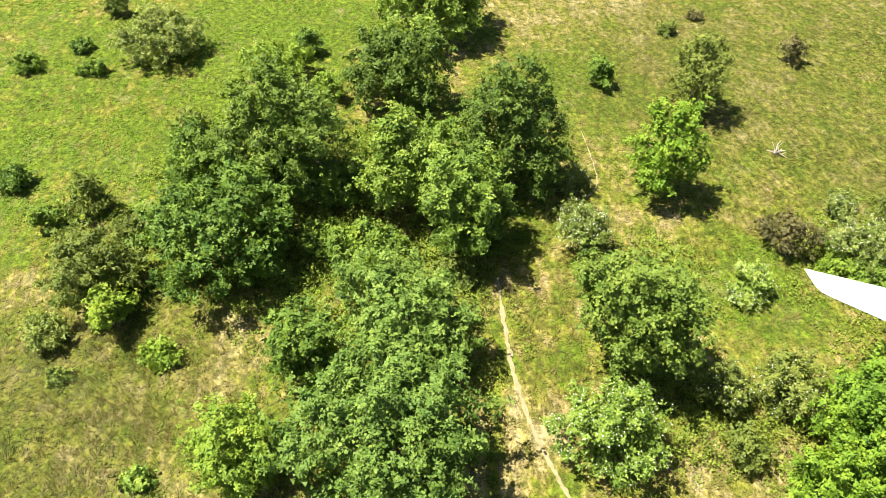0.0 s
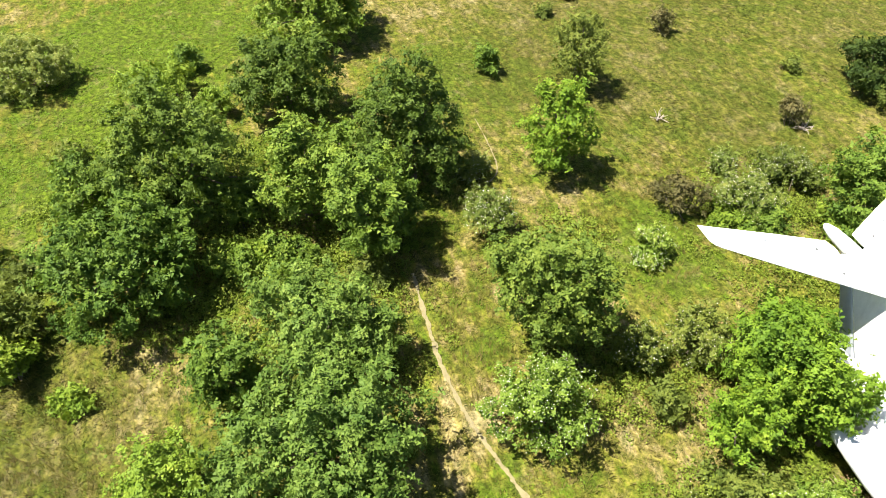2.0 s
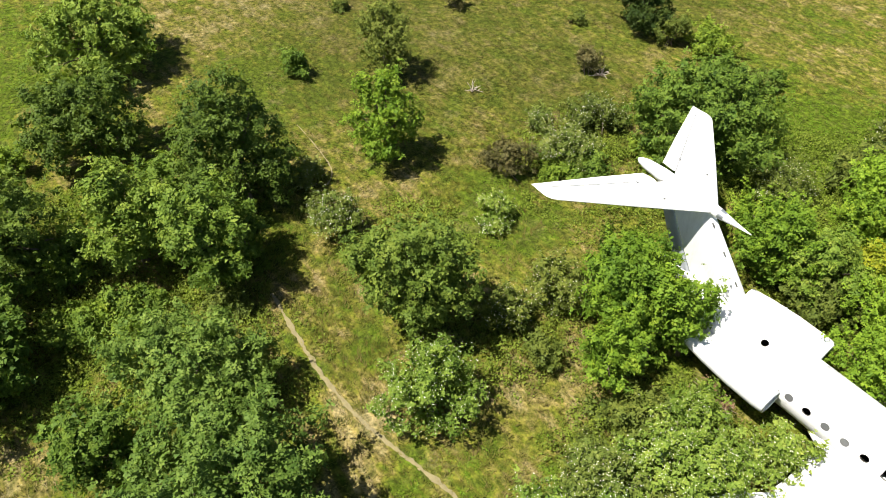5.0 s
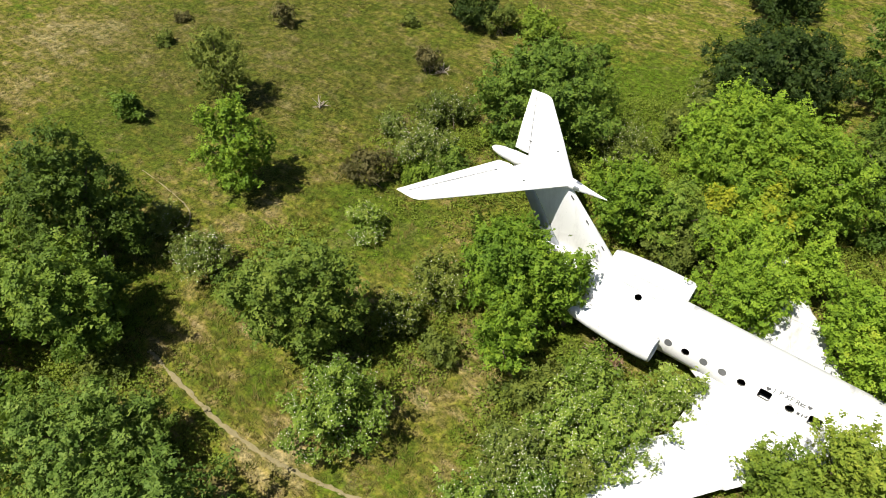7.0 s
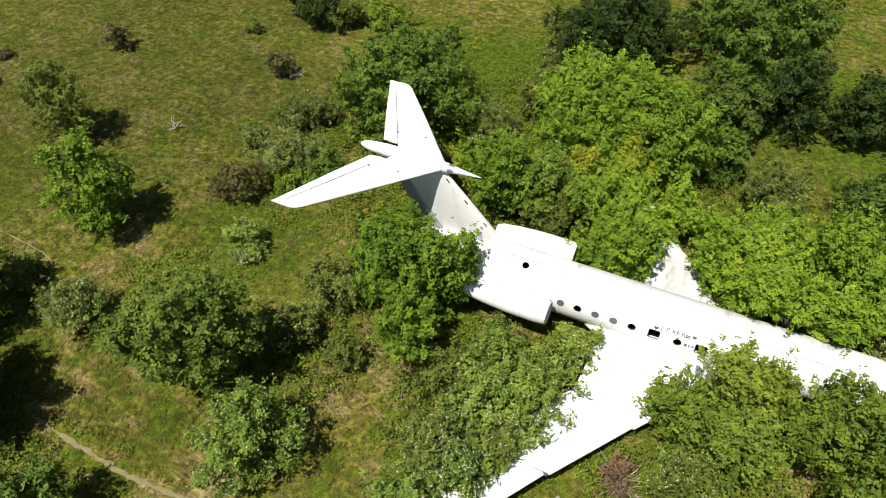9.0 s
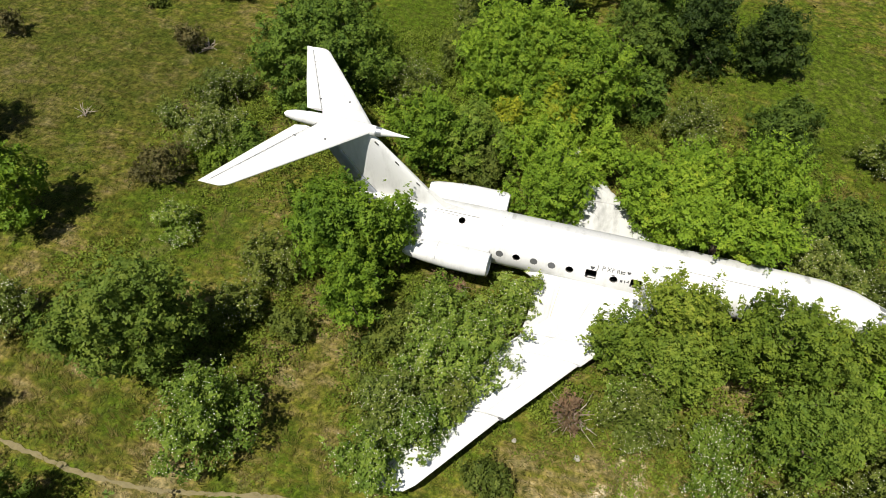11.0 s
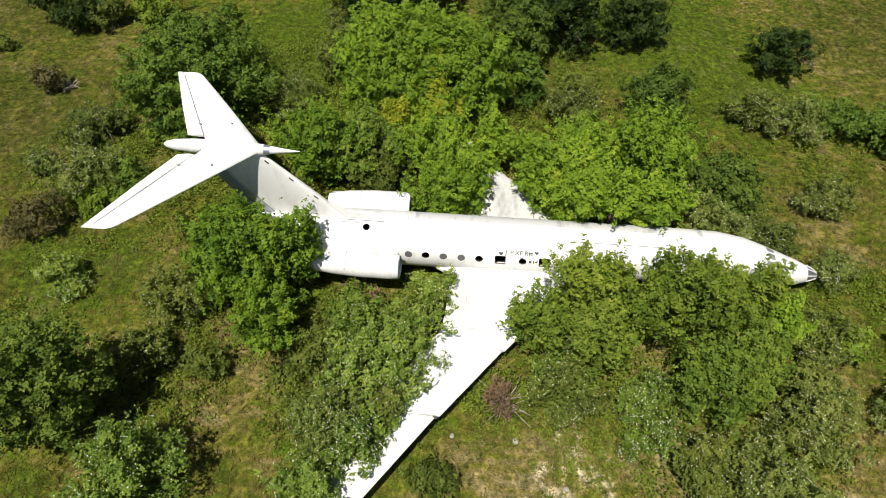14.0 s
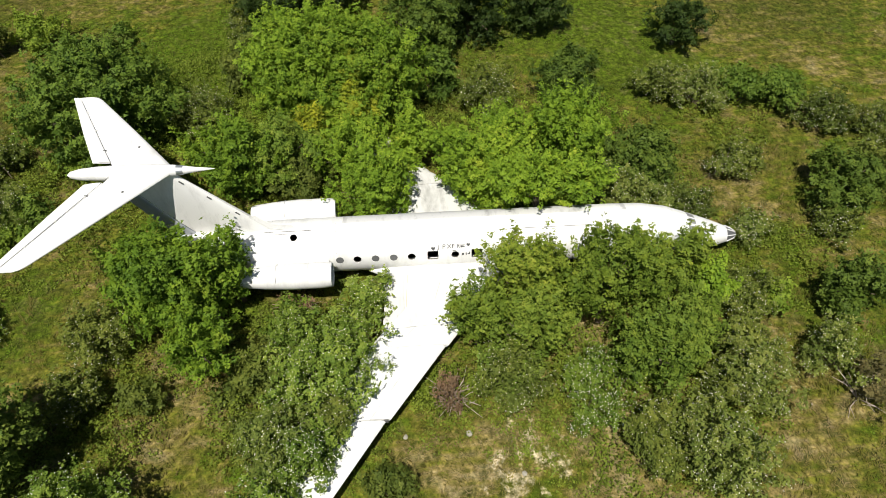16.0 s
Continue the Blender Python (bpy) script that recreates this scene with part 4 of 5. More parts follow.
def hull_patch(x0, x1, a0, a1, out, mat, name, parent, label=""):
    """A curved plate that lies on the skin between two stations and two angles."""
    bm = bmesh.new()
    nx, na = 6, 8
    lay = []
    for o in (out, -0.01):
        lay.append([[bm.verts.new(on_hull(x0 + (x1 - x0) * i / nx, a0 + (a1 - a0) * k / na, o)) for k in range(na + 1)] for i in range(nx + 1)])
    for i in range(nx):
        for k in range(na):
            for s, g in ((1, lay[0]), (-1, lay[1])):
                bm.faces.new([g[i][k], g[i + 1][k], g[i + 1][k + 1], g[i][k + 1]][::s])
    for i in range(nx):
        for k in (0, na):
            bm.faces.new((lay[0][i][k], lay[1][i][k], lay[1][i + 1][k], lay[0][i + 1][k]))
    for k in range(na):
        for i in (0, nx):
            bm.faces.new((lay[0][i][k], lay[0][i][k + 1], lay[1][i][k + 1], lay[1][i][k]))
    bmesh.ops.recalc_face_normals(bm, faces=bm.faces)
    return part(name, bm, mat, parent, label)


# cockpit panes, round the front of the flight deck
for x0, x1, a0, a1 in ((13.5, 13.9, 30, 44), (13.62, 14.02, 49, 62), (13.72, 14.12, 69, 87), (13.72, 14.12, 93, 111)):
    hull_patch(x0, x1, a0, a1, 0.012, MAT_COCKPIT, "cockpit_pane", fuselage, "dull grey cockpit pane")

# seams round the hull and along the crown
for x in (-8.3, -4.95, 3.6):
    hull_patch(x, x + 0.02, -40, 140, 0.003, MAT_SEAM if x < 0 else MAT_PAINT_WORN, "panel_seam", fuselage)
hull_patch(-4.6, 10.3, 94, 132, 0.004, MAT_CROWN, "crown_strip", fuselage, "greyed strip along the crown")
hull_patch(4.0, 8.6, 60, 61, 0.004, MAT_SEAM, "panel_seam", fuselage)
hull_patch(-8.6, -6.2, 78, 79.2, 0.004, MAT_SEAM, "panel_seam", fuselage)
hull_patch(-8.8, -7.2, 72, 72.8, 0.004, MAT_SEAM, "panel_seam", fuselage)


# ---- wings ----
FOIL = ((0.0, 0.0), (0.01, 0.16), (0.04, 0.3), (0.12, 0.44), (0.28, 0.5), (0.5, 0.42), (0.75, 0.22), (1.0, 0.015))


def foil_ring(y, x_le, x_te, z, thick, axis="y"):
    """An aerofoil section: nose at x_le, tail at x_te."""
    up = [(x_le + (x_te - x_le) * c, h * thick) for c, h in FOIL]
    low = [(x_le + (x_te - x_le) * c, -0.7 * h * thick) for c, h in FOIL[::-1][:-1]]
    if axis == "y":
        return [(x, y, z + h) for x, h in up + low]
    return [(x, h, y) for x, h in up + low]


def span_loft(stations, axis="y"):
    return loft([foil_ring(*s, axis) for s in stations])


def chord_cut(stations, a, b):
    """The stations between two fractions of the chord."""
    return [(y, le + (te - le) * a, le + (te - le) * b, z, th) for y, le, te, z, th in stations]


def wing_z(y):
    return 1.86 + 0.012 * abs(y)


def make_wing(side):
    s = -1 if side == "starboard" else 1
    skin = MAT_PAINT if s < 0 else MAT_PAINT_WORN

    def st(rows):
        return [(s * y, le, te, wing_z(y), th) for y, le, te, th in rows]

    wing = tagged(new("wing"), "swept white wing, dirty, with bushes grown over it")
    wing.parent = airliner
    inner = st(((0.9, 4.5, -1.6, 0.62), (1.45, 4.07, -1.6, 0.6), (3.9, 2.25, -1.62, 0.5), (6.28, 0.47, -3.45, 0.4)))
    outer = st(((6.32, 0.33, -3.5, 0.39), (10.1, -2.35, -5.2, 0.3)))
    tip = st(((10.16, -2.55, -5.25, 0.29), (14.2, -5.2, -7.25, 0.2), (14.6, -5.6, -7.5, 0.16), (14.72, -6.1, -7.45, 0.06)))
    part("inner_panel", span_loft(inner), skin, wing)
    part("middle_panel", span_loft(outer), skin, wing)
    part("outer_panel", span_loft(tip), skin, wing)
    flap = st(((1.5, -1.56, -2.62, 0.16), (3.92, -1.58, -2.62, 0.15), (5.05, -2.42, -2.7, 0.08)))
    part("flap", span_loft([(y, le, te, z - 0.005, th) for y, le, te, z, th in flap]), MAT_PAINT_WORN, wing, "worn white flap")
    # thin fences and seams across the chord
    for y, le, te in ((5.15, 1.3, -2.6), (6.3, 0.42, -3.3), (10.13, -2.5, -5.1)):
        bm = bmesh.new()
        n = 9
        rows = []
        for i in range(n):
            c = 0.06 + 0.86 * i / (n - 1)
            h = np.interp(c, [f[0] for f in FOIL], [f[1] for f in FOIL])
            th = np.interp(y, (1.45, 3.9, 6.3, 10.1, 14.2), (0.6, 0.5, 0.4, 0.3, 0.2))
            x = le + (te - le) * c
            z = wing_z(y) + h * th
            rows.append([bm.verts.new((x, s * y + d, z + e)) for d, e in ((-0.012, -0.05), (-0.012, 0.012 + 0.05 * (y == 5.15)), (0.012, 0.012 + 0.05 * (y == 5.15)), (0.012, -0.05))])
        for a, b in zip(rows, rows[1:]):
            for k in range(4):
                bm.faces.new((a[k], a[(k + 1) % 4], b[(k + 1) % 4], b[k]))
        bm.faces.new(rows[0])
        bm.faces.new(rows[-1][::-1])
        bmesh.ops.recalc_face_normals(bm, faces=bm.faces)
        part("wing_fence", bm, MAT_PAINT_WORN, wing, "low worn fence across the wing", False)
    # spanwise panel joints, grimy, along the spars
    for c0, c1, y0, y1, mat in ((0.96, 0.97, 1.6, 3.8, MAT_BEIGE), (0.18, 0.18, 1.6, 6.2, MAT_PAINT_WORN), (0.62, 0.62, 1.6, 9.9, MAT_PAINT_WORN), (0.3, 0.3, 6.6, 13.8, MAT_PAINT_WORN)):
        line = []
        for i in range(9):
            y = y0 + (y1 - y0) * i / 8
            le = np.interp(y, (1.45, 3.9, 6.3, 10.1, 14.2), (4.07, 2.25, 0.42, -2.4, -5.2))
            te = np.interp(y, (1.45, 3.9, 6.3, 10.1, 14.2), (-1.6, -1.62, -3.48, -5.2, -7.25))
            c = c0 + (c1 - c0) * i / 8
            th = np.interp(y, (1.45, 3.9, 6.3, 10.1, 14.2), (0.6, 0.5, 0.4, 0.3, 0.2))
            line.append((le + (te - le) * c, s * y, wing_z(y) + np.interp(c, [f[0] for f in FOIL], [f[1] for f in FOIL]) * th))
        bm = bmesh.new()
        add_loft(bm, tube(line, [0.022] * 9, 4))
        part("panel_joint", bm, mat, wing, "thin grimy panel joint", False)
    # bare metal where leading edge pieces are gone
    bm = bmesh.new()
    box(bm, (0.42, 0.45, 0.1), pose(0.32, s * 5.95, wing_z(6) + 0.07, 0, 0, s * 36))
    part("landing_light", bm, MAT_METAL, wing, "bare grey landing light bay", False)
    bm = bmesh.new()
    box(bm, (0.34, 0.12, 0.16), pose(-2.62, s * 10.13, wing_z(10.1), 0, 0, 0))
    part("torn_edge", bm, MAT_SEAM, wing, "dark torn gap in the leading edge", False)
    # aileron line
    ail = st(((10.4, -4.72, -4.75, 0.3), (14.0, -6.66, -6.69, 0.2)))
    bm = bmesh.new()
    a0, a1 = ail
    add_loft(bm, tube([(a0[1], a0[0], a0[3] + 0.062), (a1[1], a1[0], a1[3] + 0.042)], [0.012, 0.012], 4))
    part("aileron_seam", bm, MAT_SEAM, wing)
    return wing


for side in ("starboard", "port"):
    make_wing(side)

# wing root fairings along the belly
for s in (-1, 1):
    bm = loft([circle_x(x, s * 1.05, 1.85, w, h, 20) for x, w, h in ((-3.4, 0.1, 0.1), (-2.6, 0.5, 0.4), (0, 0.62, 0.52), (3.6, 0.6, 0.5), (4.9, 0.3, 0.3), (5.4, 0.05, 0.05))])
    part("wing_root_fairing", bm, MAT_PAINT, airliner)


# ---- engines ----
def make_engine(s):
    eng = new("engine_nacelle")
    eng.parent = airliner
    y, z = s * 2.35, 3.1
    rows = ((-9.75, 0.4), (-9.5, 0.47), (-8.6, 0.58), (-7.2, 0.67), (-5.7, 0.67), (-5.25, 0.63), (-5.12, 0.575), (-5.14, 0.52), (-5.4, 0.49), (-6.0, 0.48))
    bm = loft([circle_x(x, y, z, r, r, 36) for x, r in rows], caps=False)
    part("cowling", bm, MAT_PAINT, eng)
    for x, r, nm, mat in ((-5.95, 0.485, "fan_face", MAT_BLACK), (-9.7, 0.405, "exhaust", MAT_BLACK)):
        bm = bmesh.new()
        bmesh.ops.create_cone(bm, cap_ends=True, segments=32, radius1=r, radius2=r, depth=0.06, matrix=pose(x, y, z, 0, 90, 0))
        part(nm, bm, mat, eng, "dark fan face" if nm == "fan_face" else "black exhaust nozzle", False)
    bm = loft([circle_x(-5.02 - 0.1 * k, y, z, r, r, 36) for k, r in ((1.35, 0.63), (1.0, 0.6), (0.95, 0.575), (1.2, 0.53), (3, 0.5))], caps=False)
    part("intake_lip", bm, MAT_METAL, eng, "bare metal intake lip")
    # pylon between hull and nacelle
    st = [(s * 1.2, -5.3, -9.4, z + 0.05, 0.5), (s * 1.75, -5.35, -9.3, z + 0.05, 0.42), (s * 2.2, -5.4, -9.0, z + 0.05, 0.4)]
    part("pylon", span_loft(st), MAT_PAINT, eng)
    for x in (-7.9, -6.3):
        bm = bmesh.new()
        rings = []
        for a in range(20, 161, 10):
            q = radians(a)
            rings.append([(x + dx, y + (0.664 + dr) * math.cos(q), z + (0.664 + dr) * math.sin(q)) for dx, dr in ((-0.008, -0.02), (-0.008, 0.008), (0.008, 0.008), (0.008, -0.02))])
        part("cowl_seam", loft(rings), MAT_PAINT_WORN, eng)
    return eng


for s in (-1, 1):
    make_engine(s)

# ---- tail ----
# fin sections: height, leading edge, trailing edge, _, thickness
fin = new("fin")
fin.parent = airliner
FIN = ((3.6, -7.4, -12.6, 0, 0.62), (4.85, -8.75, -13.55, 0, 0.55), (8.3, -12.15, -15.7, 0, 0.4))
part("fin_body", span_loft(chord_cut(FIN, 0.0, 0.79), "z"), MAT_PAINT, fin)
part("rudder", span_loft([(z, le, te, q, th * 0.45) for z, le, te, q, th in chord_cut(FIN, 0.805, 1.0)], "z"), MAT_RUDDER, fin, "grey rudder with bluish shade in its colour")
bm = loft([[(x, sy * w, z + h * 0) for sy, h in ((-1, 0), (1, 0))] + [(x + 0.3, 0, z + 0.0)] for x, z, w in ((-6.2, 4.2, 0.05), (-8.2, 4.35, 0.2), (-9.2, 5.2, 0.1))])
part("dorsal_fillet", bm, MAT_PAINT_WORN, fin)
add = bmesh.new()
add_loft(add, tube([(-8.9, -0.02, 4.98), (-12.1, -0.02, 8.15)], [0.045, 0.04], 6))
part("leading_edge_boot", add, MAT_PAINT_WORN, fin, "greyed leading edge strip")
for u in (0.22, 0.55, 0.86):
    bm = bmesh.new()
    box(bm, (0.26, 0.25, 0.05), pose(-8.75 - 3.4 * u - 0.16, -0.03, 4.85 + 3.4 * u - 0.03, 0, 45, 0))
    part("boot_clamp", bm, MAT_SEAM, fin, "", False)

TAIL_Z = 8.42                  # height of the tailplane's root; its halves rise a little outwards


def tail_z(y):
    return TAIL_Z + 0.02 * abs(y)


STAB = [(y, le, te, tail_z(y), th) for y, le, te, th in ((0.12, -12.0, -15.75, 0.42), (3.0, -14.4, -17.0, 0.33), (5.75, -16.75, -18.2, 0.2), (5.95, -16.98, -18.3, 0.15), (6.06, -17.25, -18.32, 0.06))]
for s in (-1, 1):
    stab = new("tailplane")
    stab.parent = airliner
    rows = [(s * y, le, te, z, th) for y, le, te, z, th in STAB]
    part("tailplane_body", span_loft(chord_cut(rows, 0.0, 0.741)), MAT_PAINT, stab)
    ele = [(y, le, te, z + 0.012, th * 0.42) for y, le, te, z, th in chord_cut([(s * 0.75, -12.52, -15.95, tail_z(0.75), 0.4)] + rows[1:], 0.745, 1.0)]
    part("elevator", span_loft(ele), MAT_PAINT, stab)
    a, b = chord_cut(rows, 0.742, 0.742)[0], chord_cut(rows, 0.742, 0.742)[2]
    bm = bmesh.new()
    add_loft(bm, tube([(a[1], a[0], a[3] + 0.075), (b[1], b[0], b[3] + 0.035)], [0.008, 0.006], 5))
    part("elevator_hinge_line", bm, MAT_SEAM, stab, "dark hinge gap")
    for y in (1.6, 3.2, 4.7):
        bm = bmesh.new()
        front, back = -12.0 - (y - 0.12) * 0.835, -15.75 - (y - 0.12) * 0.441
        box(bm, (0.18, 0.04, 0.05), pose(front + (back - front) * 0.742, s * y, tail_z(y) + 0.07 - 0.008 * y, 0, 0, 0))
        part("hinge", bm, MAT_SEAM if y == 1.6 else MAT_PAINT_WORN, stab, "", False)
    bm = bmesh.new()
    bmesh.ops.create_cone(bm, cap_ends=True, segments=12, radius1=0.06, radius2=0.06, depth=0.03, matrix=pose(-13.9, s * 1.6, tail_z(1.6) + 0.185))
    part("access_hole", bm, MAT_SEAM, stab, "small dark access hole", False)

bullet = new("tail_bullet")
bullet.parent = airliner
BUL = ((-16.9, 0.04), (-16.75, 0.16), (-16.3, 0.27), (-15.4, 0.34), (-13.8, 0.35), (-12.6, 0.31), (-11.85, 0.25))
part("bullet_body", loft([circle_x(x, 0, TAIL_Z, r, r * 1.05, 24) for x, r in BUL]), MAT_PAINT, bullet)
part("bullet_ring", loft([circle_x(x, 0, TAIL_Z, r, r, 24) for x, r in ((-11.86, 0.252), (-11.55, 0.215))]), MAT_METAL, bullet, "bare grey metal ring")
part("spike", loft([circle_x(x, 0, TAIL_Z, r, r, 20) for x, r in ((-11.56, 0.205), (-10.9, 0.11), (-10.35, 0.05), (-10.1, 0.015))]), MAT_PAINT, bullet, "pointed white spike")


# ---- undercarriage, half hidden below the wings ----
def make_gear(x, y, top, wheels, r):
    leg = new("landing_gear")
    leg.parent = airliner
    foot = AIR_M @ Vector((x, y, 0.8))
    ground_z = 0.8 + ground_height(foot.x, foot.y) - foot.z
    axle = ground_z + r - 0.03
    bm = bmesh.new()
    add_loft(bm, tube([(x, y, top), (x, y, axle)], [0.12, 0.09], 10))
    part("strut", bm, MAT_METAL, leg)
    for dx, dy in wheels:
        bm = bmesh.new()
        bmesh.ops.create_cone(bm, cap_ends=True, segments=24, radius1=r, radius2=r, depth=0.26, matrix=pose(x + dx, y + dy, axle, 90, 0, 0))
        bmesh.ops.bevel(bm, geom=[e for e in bm.edges if len(e.link_faces) == 2 and any(len(f.verts) > 8 for f in e.link_faces)], offset=0.07, segments=3, affect="EDGES")
        wheel = part("wheel", bm, MAT_BLACK, leg, "black tyre", False)
        bm = bmesh.new()
        bmesh.ops.create_cone(bm, cap_ends=True, segments=20, radius1=r * 0.45, radius2=r * 0.45, depth=0.29, matrix=pose(x + dx, y + dy, axle, 90, 0, 0))
        part("rim", bm, MAT_METAL, wheel, "", False)


PAIR = [(dx, dy) for dx in (-0.45, 0.45) for dy in (-0.22, 0.22)]
make_gear(-1.4, -4.7, 1.85, PAIR, 0.42)
make_gear(-1.4, 4.7, 1.8, PAIR, 0.42)
make_gear(12.3, 0, 1.6, [(0, -0.2), (0, 0.2)], 0.33)


# ---- graffiti on the cabin wall ----
def lettering(text, x, angle, size):
    cu = bpy.data.curves.new("letters", "FONT")
    cu.body, cu.size, cu.extrude, cu.offset = text, size, 0.002, 0.0
    ob = new("letters", cu)
    me = bpy.data.meshes.new_from_object(ob.evaluated_get(bpy.context.evaluated_depsgraph_get()))
    bpy.data.objects.remove(ob)
    me.materials.clear()
    return part_mesh("graffiti", me, MAT_GRAFFITI, fuselage, "black sprayed letters", False, skin_pose(x, angle, 0.02))


def heart(x, angle, size):
    m = skin_pose(x, angle, 0.012)
    pts = []
    for k in range(28):
        a = 2 * math.pi * k / 28
        pts.append((size * math.sin(a) ** 3, size * (0.8125 * math.cos(a) - 0.3125 * math.cos(2 * a) - 0.125 * math.cos(3 * a) - 0.0625 * math.cos(4 * a))))
    return part("graffiti_heart", loft([[m @ Vector((px, py, z)) for px, py in pts] for z in (-0.006, 0.006)]), MAT_GRAFFITI, fuselage, "black sprayed heart", False)


heart(0.02, 27, 0.11)
heart(1.84, 32, 0.1)
for i, letter in enumerate("JPXFR"):
    lettering(letter, 0.24 + 0.245 * i, 26, 0.34)
for x, a, w, h in ((1.55, 31.5, 0.2, 0.05), (1.55, 28, 0.2, 0.05), (1.46, 29.7, 0.05, 0.16), (1.1, 19.8, 0.16, 0.05), (1.55, 11, 0.12, 0.14), (1.72, 11.5, 0.05, 0.16), (1.86, 11.5, 0.12, 0.05), (1.9, 13, 0.05, 0.14)):
    bm = bmesh.new()
    box(bm, (w, h, 0.008), skin_pose(x, a, 0.006))
    part("graffiti_stroke", bm, MAT_GRAFFITI, fuselage, "", False)


# ---- grass and low weeds ----
def sector_points(n, r0, r1, rng, power=1.0):
    """Places on the meadow round the camera's foot, denser close by."""
    a = np.radians(rng.uniform(-142, 68, n))
    d = r0 + (r1 - r0) * np.power(rng.uniform(0, 1, n), power)
    return np.stack([-1.8 + d * np.sin(a), -23.5 + d * np.cos(a)], 1)


def off_path(p, gap):
    keep = np.ones(len(p), bool)
    for i in range(0, len(p), 20000):
        d = np.abs(p[i:i + 20000, None, :] - PATH_PTS[None, ::2, :]).max(2).min(1)
        keep[i:i + 20000] = d > gap
    return p[keep]


def value_noise(p, scale, seed):
    """Smooth random field on the plan, 0 to 1."""
    g = np.random.default_rng(seed).uniform(0, 1, (64, 64))
    q = p * scale + 1000
    i = np.floor(q).astype(int)
    f = q - i
    f = f * f * (3 - 2 * f)
    a, b = i[:, 0] % 64, i[:, 1] % 64
    a1, b1 = (a + 1) % 64, (b + 1) % 64
    return (g[a, b] * (1 - f[:, 0]) + g[a1, b] * f[:, 0]) * (1 - f[:, 1]) + (g[a, b1] * (1 - f[:, 0]) + g[a1, b1] * f[:, 0]) * f[:, 1]


def lie(p):
    """The ground's height under places on the plan."""
    return (0.8 - 0.75 * np.tanh(p[:, 1] / 12))[:, None]


def make_grass(n):
    rng = np.random.default_rng(5)
    p = off_path(sector_points(n, 9, 86, rng, 0.72), 0.1)
    bald = np.zeros(len(p))
    for x, y, r in ((3.5, -11.2, 1.4), (3.1, -13.1, 1.3), (4.3, -12.1, 1.0)):
        bald = np.maximum(bald, np.clip(1.3 - np.hypot(p[:, 0] - x, p[:, 1] - y) / r, 0, 1))
    p = p[rng.uniform(0, 1, len(p)) > np.maximum(bald * 0.7, 0.4 - 0.8 * value_noise(p, 0.8, 3))]
    n = len(p)
    base = np.concatenate([p, lie(p)], 1)
    high = 0.06 + 0.15 * value_noise(p, 0.35, 9) * rng.uniform(0.5, 1.2, n)
    out = []
    lean0 = value_noise(p, 0.15, 21) * 6.3
    for k in range(3):
        lean = lean0 + rng.normal(size=n) * 0.8
        h = high * rng.uniform(0.7, 1.6, n)
        w = 0.016 + 0.016 * rng.uniform(0, 1, n)
        side = np.stack([-np.sin(lean) * w, np.cos(lean) * w, 0 * w], 1)
        off = rng.normal(size=(n, 3)) * (0.09, 0.09, 0) + (0, 0, 0.03)
        tip = np.stack([np.cos(lean) * h * 1.3, np.sin(lean) * h * 1.3, h * rng.uniform(0.1, 0.45, n)], 1)
        out.append(np.stack([base + off - side, base + off + side, base + off + tip], 1))
    me = polys("grass", np.concatenate(out).reshape(-1, 3), 3, MAT_GRASS)
    tagged(part_mesh("grass", me, None), "long meadow grass, green and straw-coloured, leaning in tufts", "grass", kind="stuff")


def make_rough_grass(n):
    """Stands of taller, half-dry grass in the hollows between the thickets."""
    rng = np.random.default_rng(23)
    p = off_path(sector_points(n, 9, 70, rng, 0.7), 0.3)
    want = np.zeros(len(p))
    for x, y, r in ROUGH:
        want = np.maximum(want, np.clip(1.5 - np.hypot(p[:, 0] - x, p[:, 1] - y) / r, 0, 1))
    want *= np.clip(value_noise(p, 0.9, 51) * 1.3 + value_noise(p, 2.6, 52) * 0.7 - 0.55, 0, 1)
    p = p[rng.uniform(0, 1, len(p)) < want * 1.6]
    n, k = len(p), 7
    base = np.repeat(np.concatenate([p, lie(p)], 1), k, 0) + rng.normal(size=(n * k, 3)) * (0.07, 0.07, 0)
    a = np.repeat(value_noise(p, 0.2, 53) * 6.3, k) + rng.normal(size=n * k) * 0.9
    h = np.repeat(rng.uniform(0.16, 0.42, n), k) * rng.uniform(0.6, 1.2, n * k)
    w = rng.uniform(0.012, 0.024, n * k)
    side = np.stack([-np.sin(a) * w, np.cos(a) * w, 0 * w], 1)
    tip = np.stack([np.cos(a) * h * 0.6, np.sin(a) * h * 0.6, h], 1)
    me = polys("rough_grass", np.stack([base - side, base + side, base + tip], 1).reshape(-1, 3), 3, MAT_ROUGH)
    tagged(part_mesh("rough_grass", me, None), "stands of tall half-dry brownish grass", "grass", kind="stuff")


ROUGH = ((-12, -9, 4), (-13, -6, 2.5), (-24, -14.5, 4), (-14, -14.5, 3), (-18, -15, 3), (9, -10, 4), (18, -6, 4), (17, 2, 5), (-22, -35, 7), (-26, -31, 4), (-24, -4, 4), (-17, -2, 3), (14, 10, 4),
         (22, 7, 4), (1, -11, 3), (-28, 2, 4), (-31, -12, 3), (4, 20, 4), (-10, -13, 3))


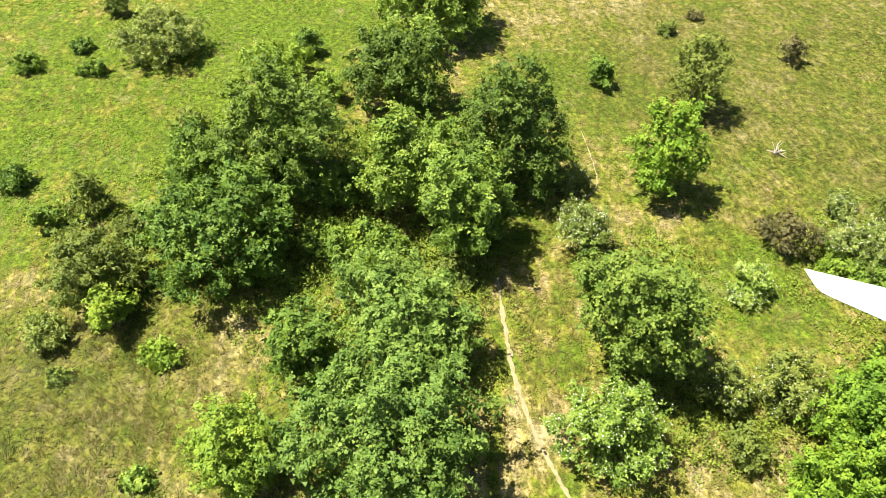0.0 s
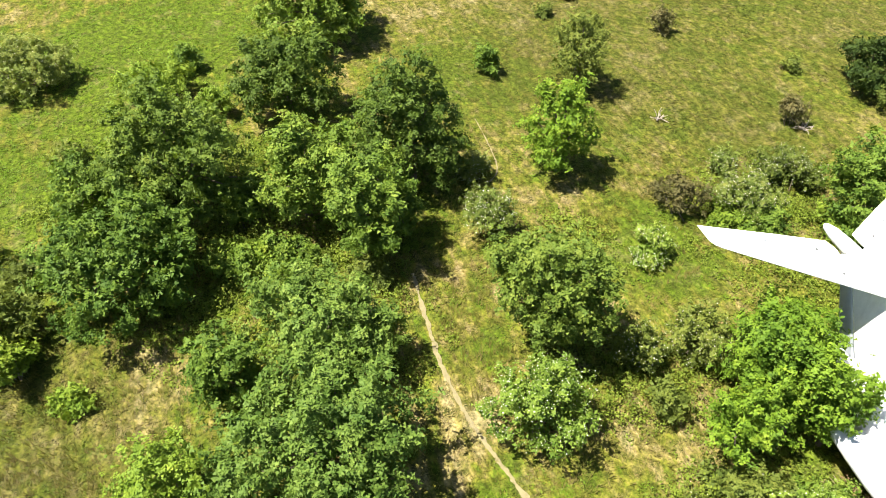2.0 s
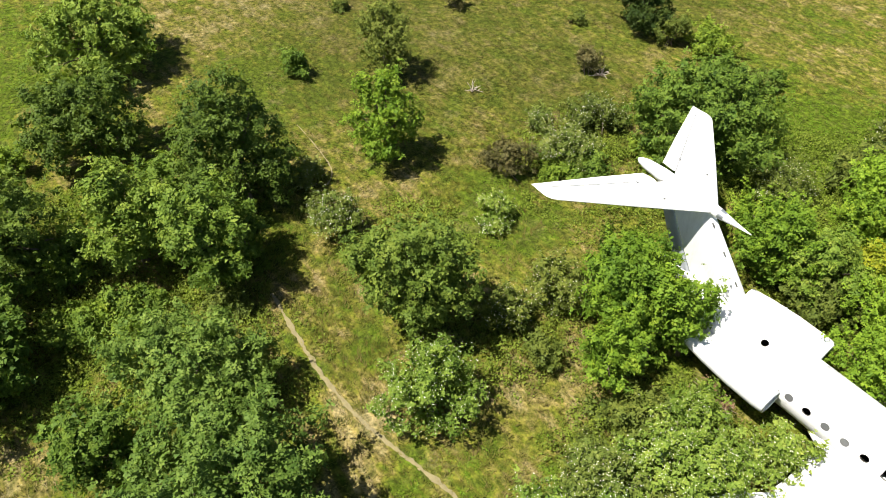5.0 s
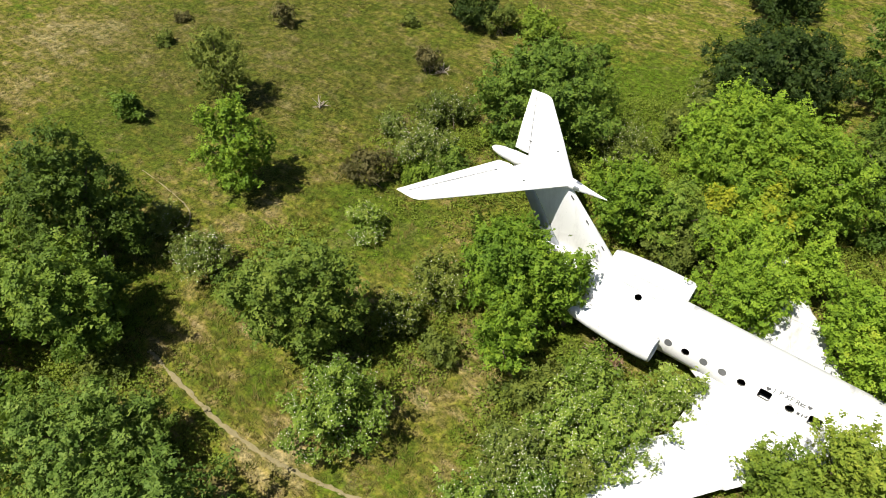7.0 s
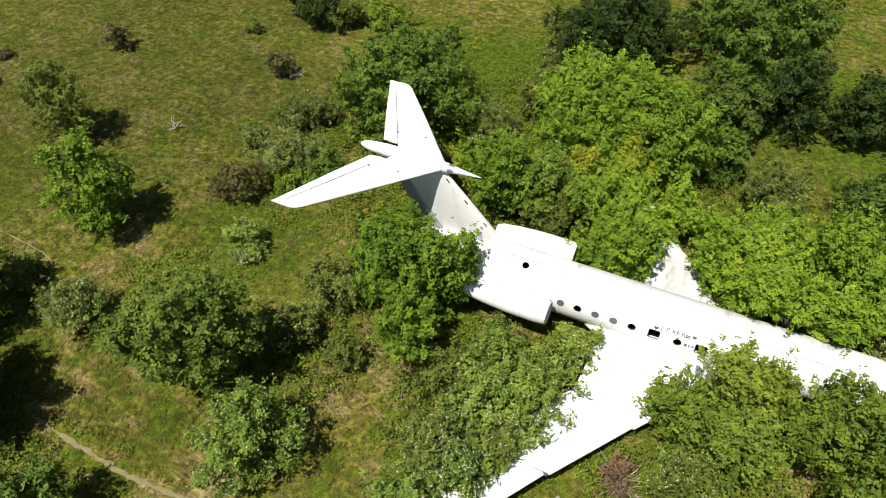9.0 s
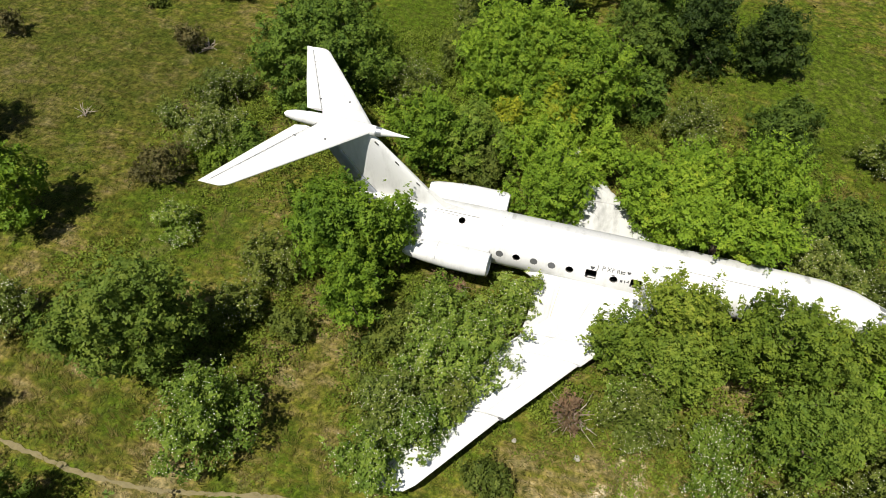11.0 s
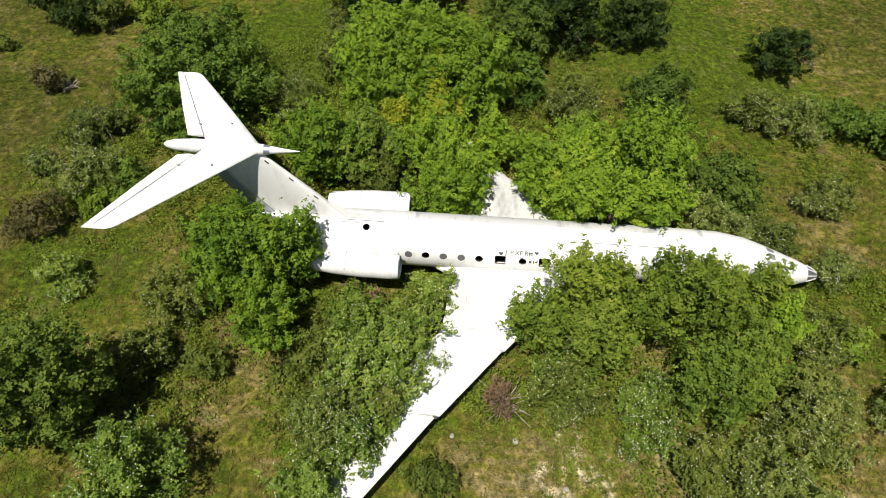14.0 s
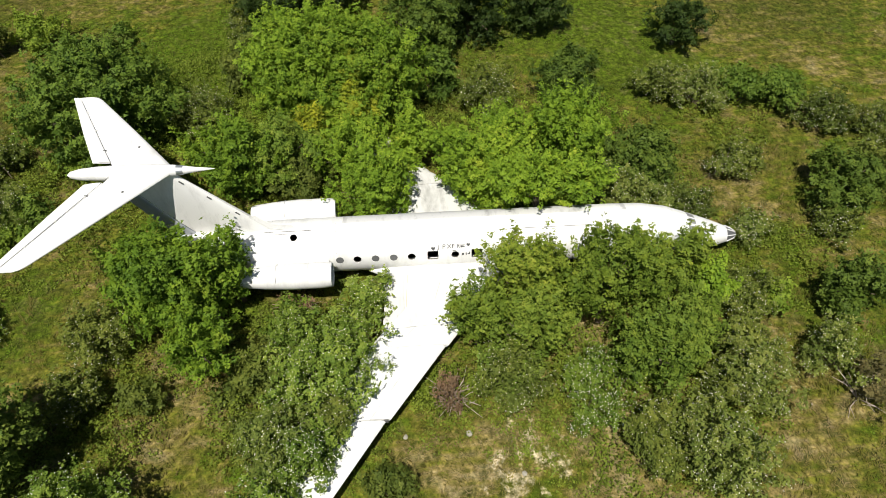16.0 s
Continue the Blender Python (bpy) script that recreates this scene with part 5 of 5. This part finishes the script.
def make_weeds(n):
    rng = np.random.default_rng(8)
    p = off_path(sector_points(n, 9, 86, rng, 0.75), 0.3)
    want = (value_noise(p, 0.5, 31) * 0.55 + value_noise(p, 1.7, 32) * 0.45 - 0.6) * 2.0
    for x, y, r, s in ((-50, -44, 15, 0.3), (-62, -26, 12, 0.2), (-14, 20.5, 8, 0.6), (10, 24, 6, 0.2), (17, -4, 4, 0.2), (-22, 16, 5, 0.12), (-5, -8, 6, 0.1), (7, -9, 6, 0.08), (-25, -2, 4, 0.06), (-50, 10, 22, -0.25), (30, 22, 14, -0.1), (-24, -12, 5, -0.05), (3, -12, 3, -0.2)):
        want += s * np.clip(1.4 - np.hypot(p[:, 0] - x, p[:, 1] - y) / r, 0, 1)
    p = p[rng.uniform(0, 0.3, len(p)) < want]
    k = 5
    n = len(p)
    pos = np.repeat(np.concatenate([p, lie(p)], 1), k, 0)
    pos += rng.normal(size=pos.shape) * (0.12, 0.12, 0)
    pos[:, 2] += rng.uniform(0.02, 0.08, len(pos)) * np.repeat(0.4 + value_noise(p, 0.9, 33), k)
    nrm = rng.normal(size=pos.shape) * 0.4 + (0, 0, 1)
    me = polys("weeds", leaf_blades(pos, nrm, 0.11, rng, 1.1, 0.85), 3, MAT_WEED)
    tagged(part_mesh("low_weeds", me, None), "patches of fresh green low leafy weeds", "weeds", kind="stuff")


def make_undergrowth(n):
    """Knee-high brambles and nettles between the shrubs, in uneven heaps."""
    rng = np.random.default_rng(17)
    p = off_path(sector_points(n, 9, 80, rng, 0.7), 0.5)
    high = np.zeros(len(p))
    for x, y, r in UNDERGROWTH:
        high = np.maximum(high, np.clip(1.5 - np.hypot(p[:, 0] - x, p[:, 1] - y) / r, 0, 1))
    lumps = value_noise(p, 0.6, 41) * 0.6 + value_noise(p, 1.6, 42) * 0.4
    high *= np.clip(lumps * 2.2 - 0.55, 0, 1.1)
    keep = (high > 0.08) & (rng.uniform(0, 1, len(p)) < 0.3 + high)
    p, high = p[keep], high[keep]
    k = 13
    pos = np.repeat(np.concatenate([p, lie(p)], 1), k, 0) + rng.normal(size=(len(p) * k, 3)) * (0.16, 0.16, 0)
    pos[:, 2] += np.repeat(high, k) * np.power(rng.uniform(0, 1, len(pos)), 0.6) * 0.95 + 0.05
    nrm = rng.normal(size=pos.shape) * 0.6 + (0, 0, 0.7)
    me = polys("undergrowth", leaf_blades(pos, nrm, 0.115, rng, 1.1, 0.85), 3, MAT_BRAMBLE)
    tagged(part_mesh("undergrowth", me, None), "knee-high green brambles and nettles between the bushes", "undergrowth", kind="stuff")


UNDERGROWTH = ((-9.6, -8.5, 2.0), (1.0, -7.4, 1.6), (-0.8, -9.6, 1.3), (-5.8, -6.7, 4), (-9.0, -4.4, 2.2), (4.7, -8.1, 3.5), (9.4, -6.7, 2), (12.6, -9.6, 2.5), (9.8, 5.6, 6), (-0.0, 9.7, 9), (-11.9, 13.8, 8), (-21.8, 7.6, 6), (-14.6, -3.7, 3), (19.5, -1.5, 2.5),
               (-16.4, -8.6, 2.5), (-29.6, -24.0, 6), (-36.2, -25.9, 5), (-39.1, -32.5, 3), (21.5, 12.5, 3), (-4.0, 21.9, 6), (8.5, -12.5, 3), (-25.1, -7.6, 3), (-22.9, -19.2, 3))
make_grass(125000)
make_weeds(150000)
make_rough_grass(60000)
make_undergrowth(110000)
